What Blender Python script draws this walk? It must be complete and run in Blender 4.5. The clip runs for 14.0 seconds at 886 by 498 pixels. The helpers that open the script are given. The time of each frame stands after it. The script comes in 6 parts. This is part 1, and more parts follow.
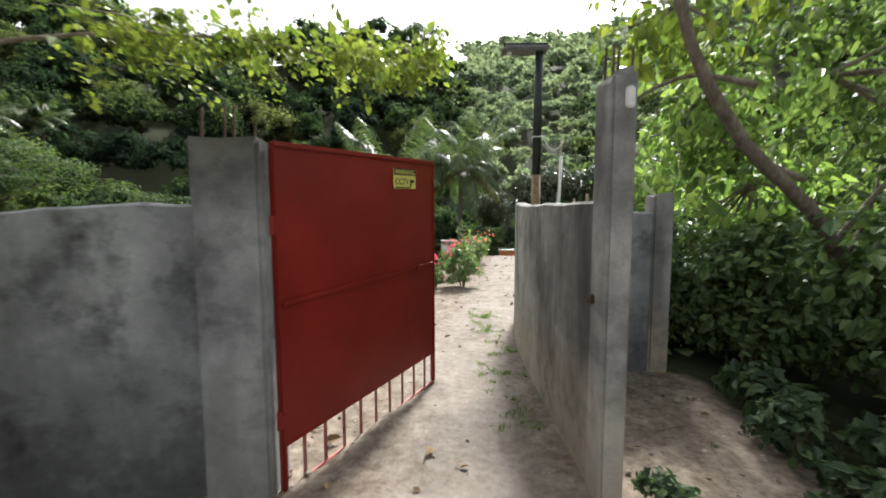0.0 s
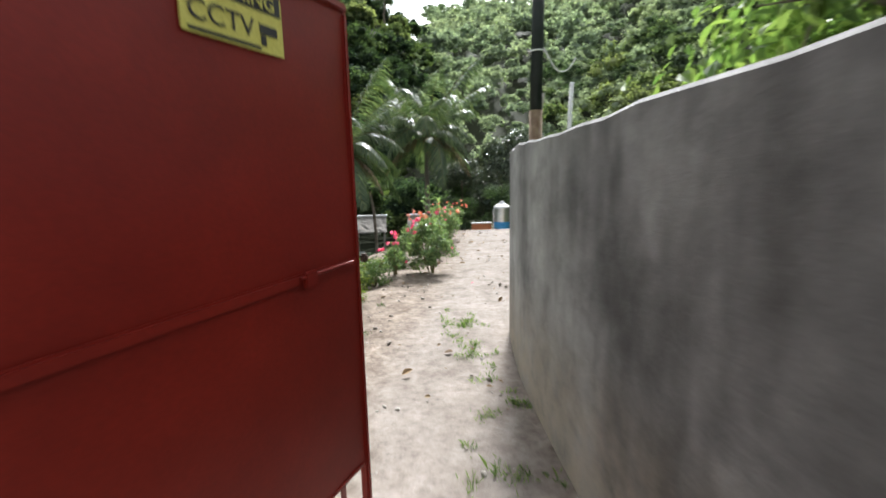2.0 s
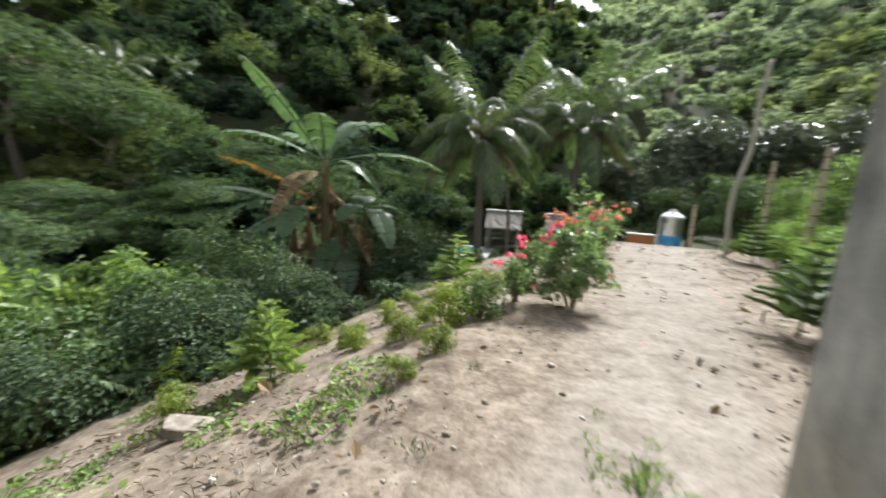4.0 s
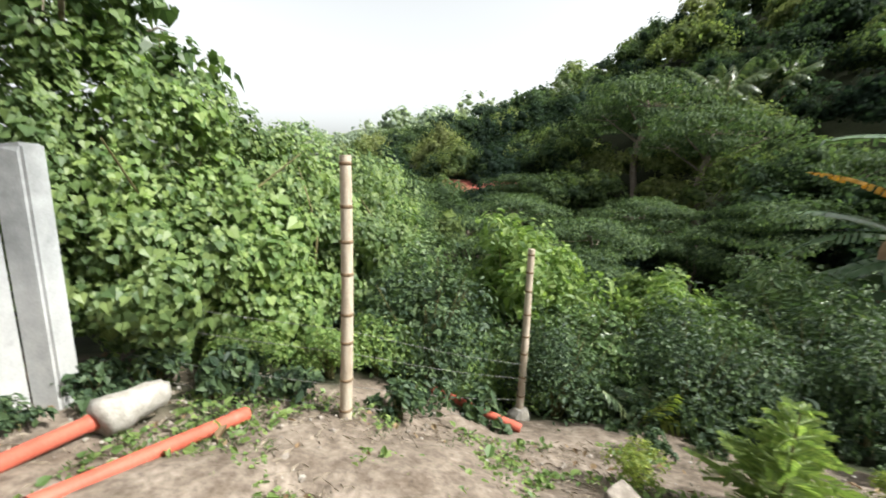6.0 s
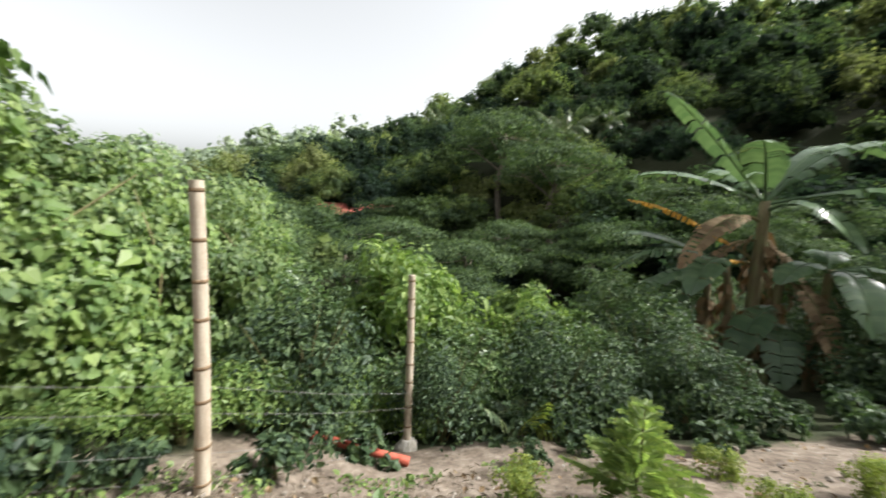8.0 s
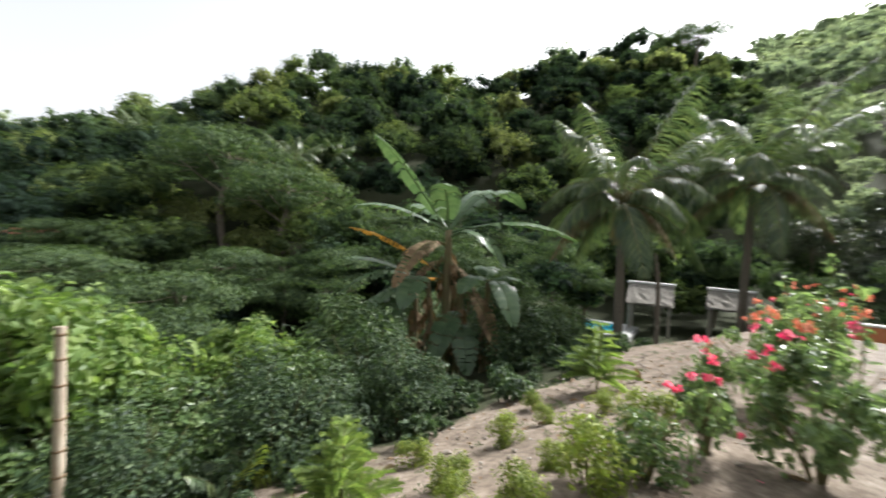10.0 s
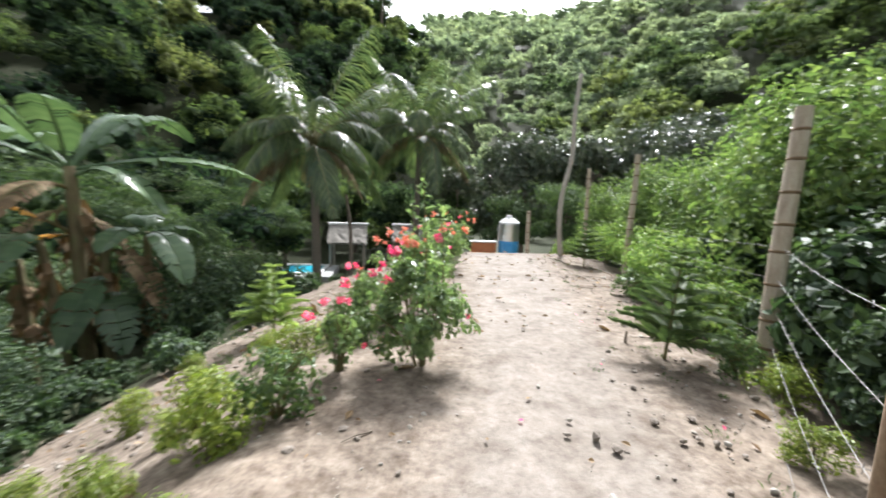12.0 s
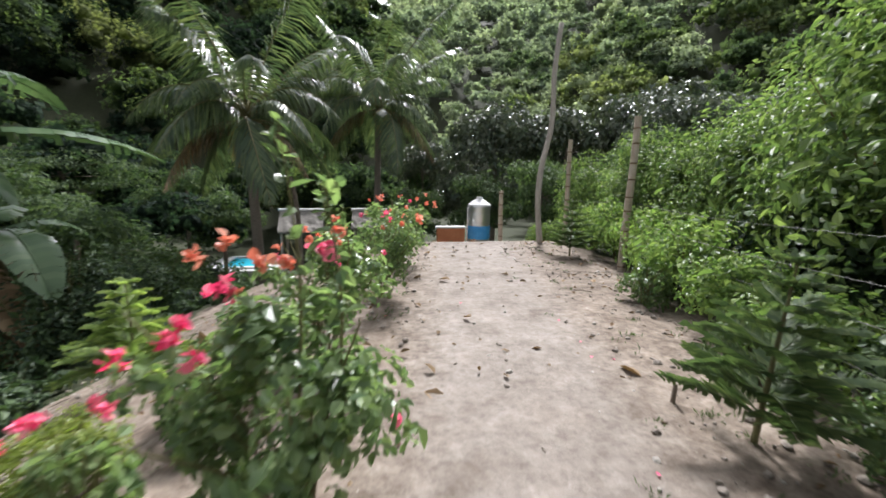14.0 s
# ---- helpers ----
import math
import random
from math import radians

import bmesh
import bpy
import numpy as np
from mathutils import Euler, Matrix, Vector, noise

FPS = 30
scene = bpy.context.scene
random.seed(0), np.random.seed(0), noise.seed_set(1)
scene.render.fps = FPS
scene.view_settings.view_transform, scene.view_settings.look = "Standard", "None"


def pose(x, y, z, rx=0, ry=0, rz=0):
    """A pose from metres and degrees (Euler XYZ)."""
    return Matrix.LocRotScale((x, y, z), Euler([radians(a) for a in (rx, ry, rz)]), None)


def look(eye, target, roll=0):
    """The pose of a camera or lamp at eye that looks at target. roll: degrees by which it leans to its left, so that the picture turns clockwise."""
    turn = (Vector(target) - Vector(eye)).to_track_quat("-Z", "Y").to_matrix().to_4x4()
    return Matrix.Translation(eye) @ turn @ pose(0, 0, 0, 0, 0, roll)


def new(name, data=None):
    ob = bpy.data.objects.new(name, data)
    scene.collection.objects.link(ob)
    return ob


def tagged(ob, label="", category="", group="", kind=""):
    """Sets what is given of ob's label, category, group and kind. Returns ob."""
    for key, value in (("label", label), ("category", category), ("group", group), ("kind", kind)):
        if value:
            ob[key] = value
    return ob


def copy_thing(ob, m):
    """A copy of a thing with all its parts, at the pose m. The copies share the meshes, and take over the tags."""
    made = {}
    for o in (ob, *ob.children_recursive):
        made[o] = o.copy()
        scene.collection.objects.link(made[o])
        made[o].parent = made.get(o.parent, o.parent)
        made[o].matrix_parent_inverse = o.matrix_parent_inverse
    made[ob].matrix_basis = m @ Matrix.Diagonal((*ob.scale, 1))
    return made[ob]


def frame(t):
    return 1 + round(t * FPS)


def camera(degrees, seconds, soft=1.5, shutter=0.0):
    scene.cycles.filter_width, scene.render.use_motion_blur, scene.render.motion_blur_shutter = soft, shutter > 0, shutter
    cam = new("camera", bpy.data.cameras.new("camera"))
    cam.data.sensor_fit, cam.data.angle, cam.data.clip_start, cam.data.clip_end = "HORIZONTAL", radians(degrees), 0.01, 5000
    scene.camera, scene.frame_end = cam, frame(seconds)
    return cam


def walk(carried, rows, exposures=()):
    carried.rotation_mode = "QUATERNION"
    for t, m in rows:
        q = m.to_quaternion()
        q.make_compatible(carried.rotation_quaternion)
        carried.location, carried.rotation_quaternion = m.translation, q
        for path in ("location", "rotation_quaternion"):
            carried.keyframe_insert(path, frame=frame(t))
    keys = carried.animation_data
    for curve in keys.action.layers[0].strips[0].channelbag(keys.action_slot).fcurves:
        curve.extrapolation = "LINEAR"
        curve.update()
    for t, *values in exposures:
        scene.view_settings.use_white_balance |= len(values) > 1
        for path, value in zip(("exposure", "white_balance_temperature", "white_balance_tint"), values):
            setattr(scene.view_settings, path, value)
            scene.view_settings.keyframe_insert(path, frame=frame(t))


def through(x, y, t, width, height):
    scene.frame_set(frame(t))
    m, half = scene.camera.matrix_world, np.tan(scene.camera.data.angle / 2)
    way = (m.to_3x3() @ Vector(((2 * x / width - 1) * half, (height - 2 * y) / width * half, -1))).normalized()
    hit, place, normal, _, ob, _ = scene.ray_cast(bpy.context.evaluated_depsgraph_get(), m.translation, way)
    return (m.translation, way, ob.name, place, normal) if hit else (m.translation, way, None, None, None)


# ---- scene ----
cam = camera(96.9, 14.0, soft=1.7, shutter=0.6)
METRES, EYE, TILT, LEAN, TURN = 7.6, 1.5, 0.0, 0.0, 0.0
ROWS = [
    (0.0, 0.0, 0.0, 0.0, -0.01, -4.88, 0.16),
    (0.5, -0.0014, 0.0655, -0.0061, -1.65, -6.45, 1.46),
    (1.0, 0.0022, 0.1304, -0.011, -4.17, -7.64, -0.35),
    (1.5, 0.004, 0.1935, -0.0136, -7.37, -8.12, 3.42),
    (2.0, 0.0157, 0.2598, -0.0204, -4.7, -8.75, 1.22),
    (4.5, 0.0156, 0.5687, -0.0351, 30.55, -10.85, -3.61),
    (5.0, -0.0074, 0.5980, -0.0334, 52.5, -10.81, -3.36),
    (5.5, -0.0274, 0.6155, -0.0324, 72.85, -11.14, -2.5),
    (6.0, -0.0387, 0.6221, -0.0292, 88.72, -11.1, -2.14),
    (6.5, -0.0474, 0.6195, -0.0277, 88.86, -10.39, 0.39),
    (7.0, -0.0517, 0.6191, -0.0265, 84.7, -10.02, -0.46),
    (9.5, -0.0407, 0.6377, -0.0206, 43.97, -1.96, -3.05),
    (10.0, -0.0284, 0.6467, -0.0196, 34.06, -1.39, -3.1),
    (10.5, -0.0125, 0.6601, -0.0196, 24.37, -1.88, -2.29),
    (11.0, 0.0046, 0.6722, -0.0197, 13.64, -1.94, -2.3),
    (11.5, 0.0205, 0.6831, -0.0233, 3.44, -2.87, -1.92),
    (12.0, 0.0314, 0.7043, -0.0323, -6.23, -7.31, -2.03),
    (12.5, 0.0368, 0.74, -0.0311, -11.4, -7.66, -0.76),
    (13.0, 0.0514, 0.7866, -0.0362, -11.5, -8.79, -0.78),
    (13.5, 0.0687, 0.8426, -0.0379, -9.02, -9.39, -1.64),
    (14.0, 0.0873, 0.9044, -0.0393, -10.67, -9.75, -0.99),
]
walk(cam, [(t, pose(0, 0, EYE, TILT, LEAN, TURN) @ pose(METRES * x, METRES * y, METRES * z, 90 + pitch, roll, yaw)) for t, x, y, z, yaw, pitch, roll in ROWS],
     exposures=[(0.0, 1.1, 6350, 8), (1.5, 1.12, 6150, 9), (2.2, 1.12, 6050, 10), (4.5, 1.0, 6350, 6), (6.5, 1.03, 6450, 7), (9.5, 0.88, 6400, 9), (10.5, 1.22, 6250, 9), (11.5, 1.36, 6150, 9), (12.5, 1.2, 6100, 12), (14.0, 0.84, 6100, 13)])

# ---- light: hazy bright sky, soft sun ahead of the walker ----
SUN_AZ, SUN_EL = 18.0, 46.0
world = bpy.data.worlds.new("sky")
scene.world = world
world.use_nodes = True
wt = world.node_tree
wt.nodes.clear()
sky = wt.nodes.new("ShaderNodeTexSky")
sky.sky_type, sky.sun_disc = "NISHITA", False
sky.sun_elevation, sky.sun_rotation = radians(SUN_EL), radians(SUN_AZ)
sky.air_density, sky.dust_density = 1.0, 4.0
pale = wt.nodes.new("ShaderNodeHueSaturation")
pale.inputs["Saturation"].default_value = 0.1
bg = wt.nodes.new("ShaderNodeBackground")
bg.inputs["Strength"].default_value = 0.152
wout = wt.nodes.new("ShaderNodeOutputWorld")
wt.links.new(sky.outputs[0], pale.inputs["Color"])
wt.links.new(pale.outputs[0], bg.inputs["Color"])
wt.links.new(bg.outputs[0], wout.inputs["Surface"])
sun_data = bpy.data.lights.new("sun", "SUN")
sun_data.energy, sun_data.angle, sun_data.color = 5.0, radians(8.5), (1.0, 0.97, 0.92)
sun = new("sun", sun_data)
sun_dir = Vector((math.sin(radians(SUN_AZ)) * math.cos(radians(SUN_EL)), math.cos(radians(SUN_AZ)) * math.cos(radians(SUN_EL)), math.sin(radians(SUN_EL))))
sun.matrix_world = look(sun_dir * 60, (0, 0, 0))

R = np.random.default_rng(7)


# ---- materials ----
def mat(name, rough=0.7, metal=0.0, spec=0.4):
    m = bpy.data.materials.new(name)
    m.use_nodes = True
    b = m.node_tree.nodes["Principled BSDF"]
    b.inputs["Roughness"].default_value = rough
    b.inputs["Metallic"].default_value = metal
    b.inputs["Specular IOR Level"].default_value = spec
    return m, m.node_tree, b


def noise_node(nt, scale, detail=5.0, rough=0.6, stretch=None):
    n = nt.nodes.new("ShaderNodeTexNoise")
    n.inputs["Scale"].default_value, n.inputs["Detail"].default_value, n.inputs["Roughness"].default_value = scale, detail, rough
    geo = nt.nodes.new("ShaderNodeNewGeometry")
    if stretch:
        mp = nt.nodes.new("ShaderNodeMapping")
        mp.inputs["Scale"].default_value = stretch
        nt.links.new(geo.outputs["Position"], mp.inputs["Vector"])
        nt.links.new(mp.outputs[0], n.inputs["Vector"])
    else:
        nt.links.new(geo.outputs["Position"], n.inputs["Vector"])
    return n.outputs["Fac"]


def ramp(nt, fac, stops):
    r = nt.nodes.new("ShaderNodeValToRGB")
    while len(r.color_ramp.elements) < len(stops):
        r.color_ramp.elements.new(0.5)
    for e, (p, c) in zip(r.color_ramp.elements, stops):
        e.position, e.color = p, (*c, 1) if len(c) == 3 else c
    nt.links.new(fac, r.inputs["Fac"])
    return r.outputs["Color"]


def mix(nt, fac, a, b, mode="MIX"):
    n = nt.nodes.new("ShaderNodeMix")
    n.data_type, n.blend_type = "RGBA", mode
    for sock, v in ((n.inputs[0], fac), (n.inputs[6], a), (n.inputs[7], b)):
        if isinstance(v, (int, float)):
            sock.default_value = v
        elif isinstance(v, tuple):
            sock.default_value = (*v, 1)
        else:
            nt.links.new(v, sock)
    return n.outputs[2]


def bump(nt, b, height, strength=0.4, dist=0.02):
    n = nt.nodes.new("ShaderNodeBump")
    n.inputs["Strength"].default_value, n.inputs["Distance"].default_value = strength, dist
    nt.links.new(height, n.inputs["Height"])
    nt.links.new(n.outputs[0], b.inputs["Normal"])


def surface(name, cols, scale=6.0, fine=60.0, rough=0.8, metal=0.0, bump_s=0.3, stretch=None, spec=0.3):
    """A plain weathered surface: large blotches between the colours, fine grain on top."""
    m, nt, b = mat(name, rough, metal, spec)
    big, small = noise_node(nt, scale, 6.0, 0.65, stretch), noise_node(nt, fine, 4.0, 0.7)
    n = len(cols)
    col = ramp(nt, big, [(0.3 + 0.4 * i / max(1, n - 1), c) for i, c in enumerate(cols)])
    grain = ramp(nt, small, [(0.25, (0.82, 0.82, 0.82)), (0.75, (1.12, 1.12, 1.12))])
    nt.links.new(mix(nt, 1.0, col, grain, "MULTIPLY"), b.inputs["Base Color"])
    bump(nt, b, small, bump_s, 0.01)
    return m


def leafy(name, cols, gloss=0.5, through=0.35, tint=False, trans=(1.15, 1.25, 0.72), mottle=1.0):
    """Foliage: every leaf its own shade; light shines through it."""
    m, nt, b = mat(name, gloss, 0.0, 0.12 if tint else 0.30)
    geo = nt.nodes.new("ShaderNodeNewGeometry")
    fac = geo.outputs["Random Per Island"]
    n = len(cols)
    if tint:
        at = nt.nodes.new("ShaderNodeAttribute")
        at.attribute_name = "tint"
        col = ramp(nt, at.outputs["Fac"], [(i / (n - 1), c) for i, c in enumerate(cols)])
        shade = ramp(nt, fac, [(0.0, (0.72, 0.75, 0.72)), (0.7, (1.0, 1.0, 1.0)), (1.0, (1.3, 1.3, 1.12))])
        col = mix(nt, 1.0, col, shade, "MULTIPLY")
        grain = noise_node(nt, 3.2, 4.0, 0.7)
        patchy = ramp(nt, grain, [(0.34, (0.6, 0.63, 0.6)), (0.52, (1.0, 1.0, 1.0)), (0.68, (1.35, 1.32, 1.2))])
        col = mix(nt, 1.0, col, mix(nt, mottle, (1.0, 1.0, 1.0), patchy), "MULTIPLY")
        bump(nt, b, grain, mottle, 0.5)
    else:
        col = ramp(nt, fac, [(i / (n - 1), c) for i, c in enumerate(cols)])
        patch = ramp(nt, noise_node(nt, 1.3, 3.0), [(0.3, (0.7, 0.75, 0.7)), (0.7, (1.2, 1.2, 1.1))])
        col = mix(nt, 1.0, col, patch, "MULTIPLY")
    nt.links.new(col, b.inputs["Base Color"])
    tr = nt.nodes.new("ShaderNodeBsdfTranslucent")
    nt.links.new(mix(nt, 1.0, col, trans, "MULTIPLY"), tr.inputs["Color"])
    ms = nt.nodes.new("ShaderNodeMixShader")
    ms.inputs[0].default_value = through
    nt.links.new(b.outputs[0], ms.inputs[1])
    nt.links.new(tr.outputs[0], ms.inputs[2])
    nt.links.new(ms.outputs[0], nt.nodes["Material Output"].inputs["Surface"])
    return m


def concrete(name, light, dark, streak=0.6, warm=(0.36, 0.30, 0.23), patches=0.25, grime=None, moss=None):
    """Rendered cement: trowelled blotches, rain streaks down from the top, earth splash near the foot."""
    m, nt, b = mat(name, 0.88, 0.0, 0.25)
    big = noise_node(nt, 1.6, 6.0, 0.6)
    run = noise_node(nt, 1.7, 5.0, 0.55, (1.5, 1.5, 0.45))
    fine = noise_node(nt, 70, 4.0, 0.7)
    mid = noise_node(nt, 9, 5.0, 0.6)
    col = ramp(nt, big, [(0.32, dark), (0.52, tuple((x + y) / 2 for x, y in zip(light, dark))), (0.68, light)])
    st = ramp(nt, run, [(0.35, (1 - streak * 0.75,) * 3), (0.56, (1.0, 1.0, 1.0))])
    col = mix(nt, 1.0, col, st, "MULTIPLY")
    col = mix(nt, 1.0, col, ramp(nt, mid, [(0.3, (0.86, 0.86, 0.86)), (0.7, (1.1, 1.1, 1.1))]), "MULTIPLY")
    blot = noise_node(nt, 2.6, 7.0, 0.62, (1.0, 1.0, 1.3))
    col = mix(nt, 1.0, col, ramp(nt, blot, [(0.30, (1 - patches,) * 3), (0.44, (1 - 0.4 * patches,) * 3), (0.52, (1.0,) * 3)]), "MULTIPLY")
    geo = nt.nodes.new("ShaderNodeNewGeometry")
    sep = nt.nodes.new("ShaderNodeSeparateXYZ")
    nt.links.new(geo.outputs["Position"], sep.inputs[0])
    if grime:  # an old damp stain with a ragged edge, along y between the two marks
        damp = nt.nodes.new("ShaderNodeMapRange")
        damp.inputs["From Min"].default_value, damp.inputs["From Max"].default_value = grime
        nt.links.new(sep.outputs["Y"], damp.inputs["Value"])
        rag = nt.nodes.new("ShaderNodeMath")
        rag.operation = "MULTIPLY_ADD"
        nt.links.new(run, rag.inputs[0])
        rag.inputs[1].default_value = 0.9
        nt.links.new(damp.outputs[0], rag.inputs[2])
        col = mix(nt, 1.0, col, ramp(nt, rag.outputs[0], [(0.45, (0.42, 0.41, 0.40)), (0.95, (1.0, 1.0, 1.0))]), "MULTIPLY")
    if moss:  # black-green algae creeping down from a wet head, between the two heights
        head = nt.nodes.new("ShaderNodeMapRange")
        head.inputs["From Min"].default_value, head.inputs["From Max"].default_value = moss
        head.inputs["To Max"].default_value = 0.55
        nt.links.new(sep.outputs["Z"], head.inputs["Value"])
        creep = nt.nodes.new("ShaderNodeMath")
        creep.operation = "MULTIPLY_ADD"
        nt.links.new(run, creep.inputs[0])
        creep.inputs[1].default_value = 0.75
        nt.links.new(head.outputs[0], creep.inputs[2])
        col = mix(nt, 1.0, col, ramp(nt, creep.outputs[0], [(0.50, (1.0, 1.0, 1.0)), (0.72, (0.60, 0.59, 0.54)), (0.92, (0.34, 0.33, 0.26))]), "MULTIPLY")
    low = nt.nodes.new("ShaderNodeMapRange")
    low.inputs["From Min"].default_value, low.inputs["From Max"].default_value = 0.75, 0.0
    nt.links.new(sep.outputs["Z"], low.inputs["Value"])
    mul = nt.nodes.new("ShaderNodeMath")
    mul.operation = "MULTIPLY"
    nt.links.new(low.outputs[0], mul.inputs[0])
    nt.links.new(ramp(nt, mid, [(0.3, (0.3,) * 3), (0.6, (1.0,) * 3)]), mul.inputs[1])
    col = mix(nt, mul.outputs[0], col, warm)
    nt.links.new(mix(nt, 1.0, col, ramp(nt, fine, [(0.2, (0.85,) * 3), (0.8, (1.1,) * 3)]), "MULTIPLY"), b.inputs["Base Color"])
    bump(nt, b, mix(nt, 0.5, fine, mid), 0.35, 0.012)
    return m


def ground_mat():
    m, nt, b = mat("soil", 0.95, 0.0, 0.15)
    at = nt.nodes.new("ShaderNodeAttribute")
    at.attribute_name = "bare"
    wear = nt.nodes.new("ShaderNodeAttribute")
    wear.attribute_name = "trodden"
    big, mid, fine = noise_node(nt, 0.9, 6), noise_node(nt, 7, 6, 0.7), noise_node(nt, 55, 5, 0.75)
    soil = ramp(nt, mid, [(0.3, (0.095, 0.075, 0.059)), (0.5, (0.170, 0.139, 0.112)), (0.7, (0.255, 0.216, 0.180))])
    path = ramp(nt, mid, [(0.25, (0.148, 0.128, 0.110)), (0.5, (0.198, 0.174, 0.153)), (0.75, (0.254, 0.231, 0.208))])
    wadd = nt.nodes.new("ShaderNodeMath")
    wadd.operation = "MULTIPLY_ADD"
    nt.links.new(mid, wadd.inputs[0])
    wadd.inputs[1].default_value = 0.5
    nt.links.new(wear.outputs["Fac"], wadd.inputs[2])
    wf = ramp(nt, wadd.outputs[0], [(0.45, (0, 0, 0)), (0.95, (1, 1, 1))])
    dirt = mix(nt, wf, soil, path)
    clod = noise_node(nt, 19, 7, 0.7)
    dirt = mix(nt, mix(nt, wf, (1.0, 1.0, 1.0), (0.55, 0.55, 0.55)), dirt, mix(nt, 1.0, dirt, ramp(nt, clod, [(0.3, (0.55, 0.53, 0.51)), (0.5, (1, 1, 1)), (0.72, (1.3, 1.3, 1.3))]), "MULTIPLY"))
    patch = noise_node(nt, 2.6, 5, 0.62)
    dirt = mix(nt, 1.0, dirt, ramp(nt, patch, [(0.32, (0.74, 0.71, 0.68)), (0.5, (1, 1, 1)), (0.68, (1.12, 1.11, 1.1))]), "MULTIPLY")
    dirt = mix(nt, 1.0, dirt, ramp(nt, big, [(0.3, (0.84, 0.82, 0.80)), (0.7, (1.1, 1.1, 1.1))]), "MULTIPLY")
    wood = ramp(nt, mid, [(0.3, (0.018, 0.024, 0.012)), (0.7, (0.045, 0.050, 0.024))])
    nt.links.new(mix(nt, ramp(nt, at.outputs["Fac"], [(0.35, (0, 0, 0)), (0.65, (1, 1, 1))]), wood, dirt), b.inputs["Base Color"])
    bump(nt, b, mix(nt, 0.55, mix(nt, 0.5, fine, clod), mid), 0.55, 0.035)
    return m


SOIL = ground_mat()
CEMENT = concrete("cement_render", (0.42, 0.41, 0.39), (0.19, 0.185, 0.18), 0.7, (0.36, 0.30, 0.23), 0.5)
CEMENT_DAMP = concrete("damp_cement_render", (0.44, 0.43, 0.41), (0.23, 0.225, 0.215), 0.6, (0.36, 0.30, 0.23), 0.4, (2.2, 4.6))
CEMENT_DARK = concrete("weathered_cement", (0.38, 0.39, 0.395), (0.19, 0.195, 0.205), 0.45, (0.09, 0.09, 0.088), 0.85)
CEMENT_MOSS = concrete("mossy_cement", (0.40, 0.41, 0.41), (0.22, 0.225, 0.23), 0.5, (0.20, 0.19, 0.17), 0.6, None, (1.2, 1.95))
CEMENT_PALE = concrete("pale_cement", (0.42, 0.43, 0.435), (0.26, 0.27, 0.275), 0.35, (0.36, 0.36, 0.35), 0.2)
CLOD = surface("soil_clod", [(0.12, 0.10, 0.083), (0.20, 0.172, 0.145), (0.29, 0.255, 0.22)], 12, 70, 0.95, 0, 0.5)
RED = surface("red_gate_paint", [(0.140, 0.008, 0.004), (0.180, 0.011, 0.005), (0.225, 0.016, 0.008)], 1.6, 90, 0.46, 0.0, 0.06, None, 0.32)
RED_WORN = surface("worn_red_paint", [(0.22, 0.05, 0.04), (0.30, 0.12, 0.10), (0.33, 0.20, 0.17)], 9.0, 90, 0.6)
STEEL = surface("rusty_steel", [(0.05, 0.035, 0.028), (0.12, 0.075, 0.05)], 20, 90, 0.7, 0.4)
YELLOW = surface("yellow_sticker", [(0.55, 0.50, 0.10), (0.62, 0.58, 0.14)], 30, 120, 0.5, 0, 0.05)
INK = surface("black_print", [(0.02, 0.02, 0.02), (0.035, 0.035, 0.03)], 40, 120, 0.6, 0, 0.05)
POLE_BLACK = surface("dark_painted_pole", [(0.012, 0.018, 0.016), (0.03, 0.036, 0.034)], 8, 80, 0.5)
POLE_RUST = surface("rusted_pole_foot", [(0.14, 0.085, 0.05), (0.26, 0.19, 0.12)], 14, 80, 0.8)
LAMP_GREY = surface("grey_lamp_case", [(0.12, 0.12, 0.125), (0.19, 0.19, 0.19)], 20, 90, 0.5, 0.3)
PANEL_DARK = surface("solar_glass", [(0.01, 0.012, 0.022), (0.018, 0.02, 0.034)], 20, 60, 0.2, 0, 0.02, None, 0.6)
WHITE = surface("white_plastic", [(0.62, 0.63, 0.62), (0.74, 0.74, 0.72)], 12, 90, 0.5, 0, 0.05)
BAMBOO = surface("dry_bamboo", [(0.27, 0.215, 0.16), (0.38, 0.32, 0.25), (0.46, 0.41, 0.335)], 6, 80, 0.65, 0, 0.2, (3, 3, 0.6))
BAMBOO_NODE = surface("bamboo_ring", [(0.10, 0.065, 0.035), (0.20, 0.135, 0.08)], 20, 90, 0.75)
POST_GREY = surface("grey_weathered_wood", [(0.28, 0.25, 0.215), (0.42, 0.385, 0.34)], 8, 60, 0.85, 0, 0.4, (4, 4, 0.6))
WIRE = surface("galvanised_wire", [(0.15, 0.145, 0.14), (0.27, 0.26, 0.25)], 30, 90, 0.65, 0.3)
PIPE = surface("orange_plastic_pipe", [(0.328, 0.070, 0.043), (0.426, 0.107, 0.070)], 5, 70, 0.5, 0, 0.1)
STONE = surface("pale_stone", [(0.216, 0.194, 0.158), (0.317, 0.295, 0.259), (0.374, 0.360, 0.331)], 7, 60, 0.9, 0, 0.6)
CUT_CEMENT = surface("broken_cement", [(0.20, 0.185, 0.16), (0.29, 0.27, 0.24), (0.35, 0.335, 0.31)], 14, 50, 0.95, 0, 0.8)
BARK = surface("grey_brown_bark", [(0.09, 0.07, 0.05), (0.17, 0.14, 0.11), (0.25, 0.22, 0.18)], 9, 50, 0.9, 0, 0.7, (2, 2, 0.6))
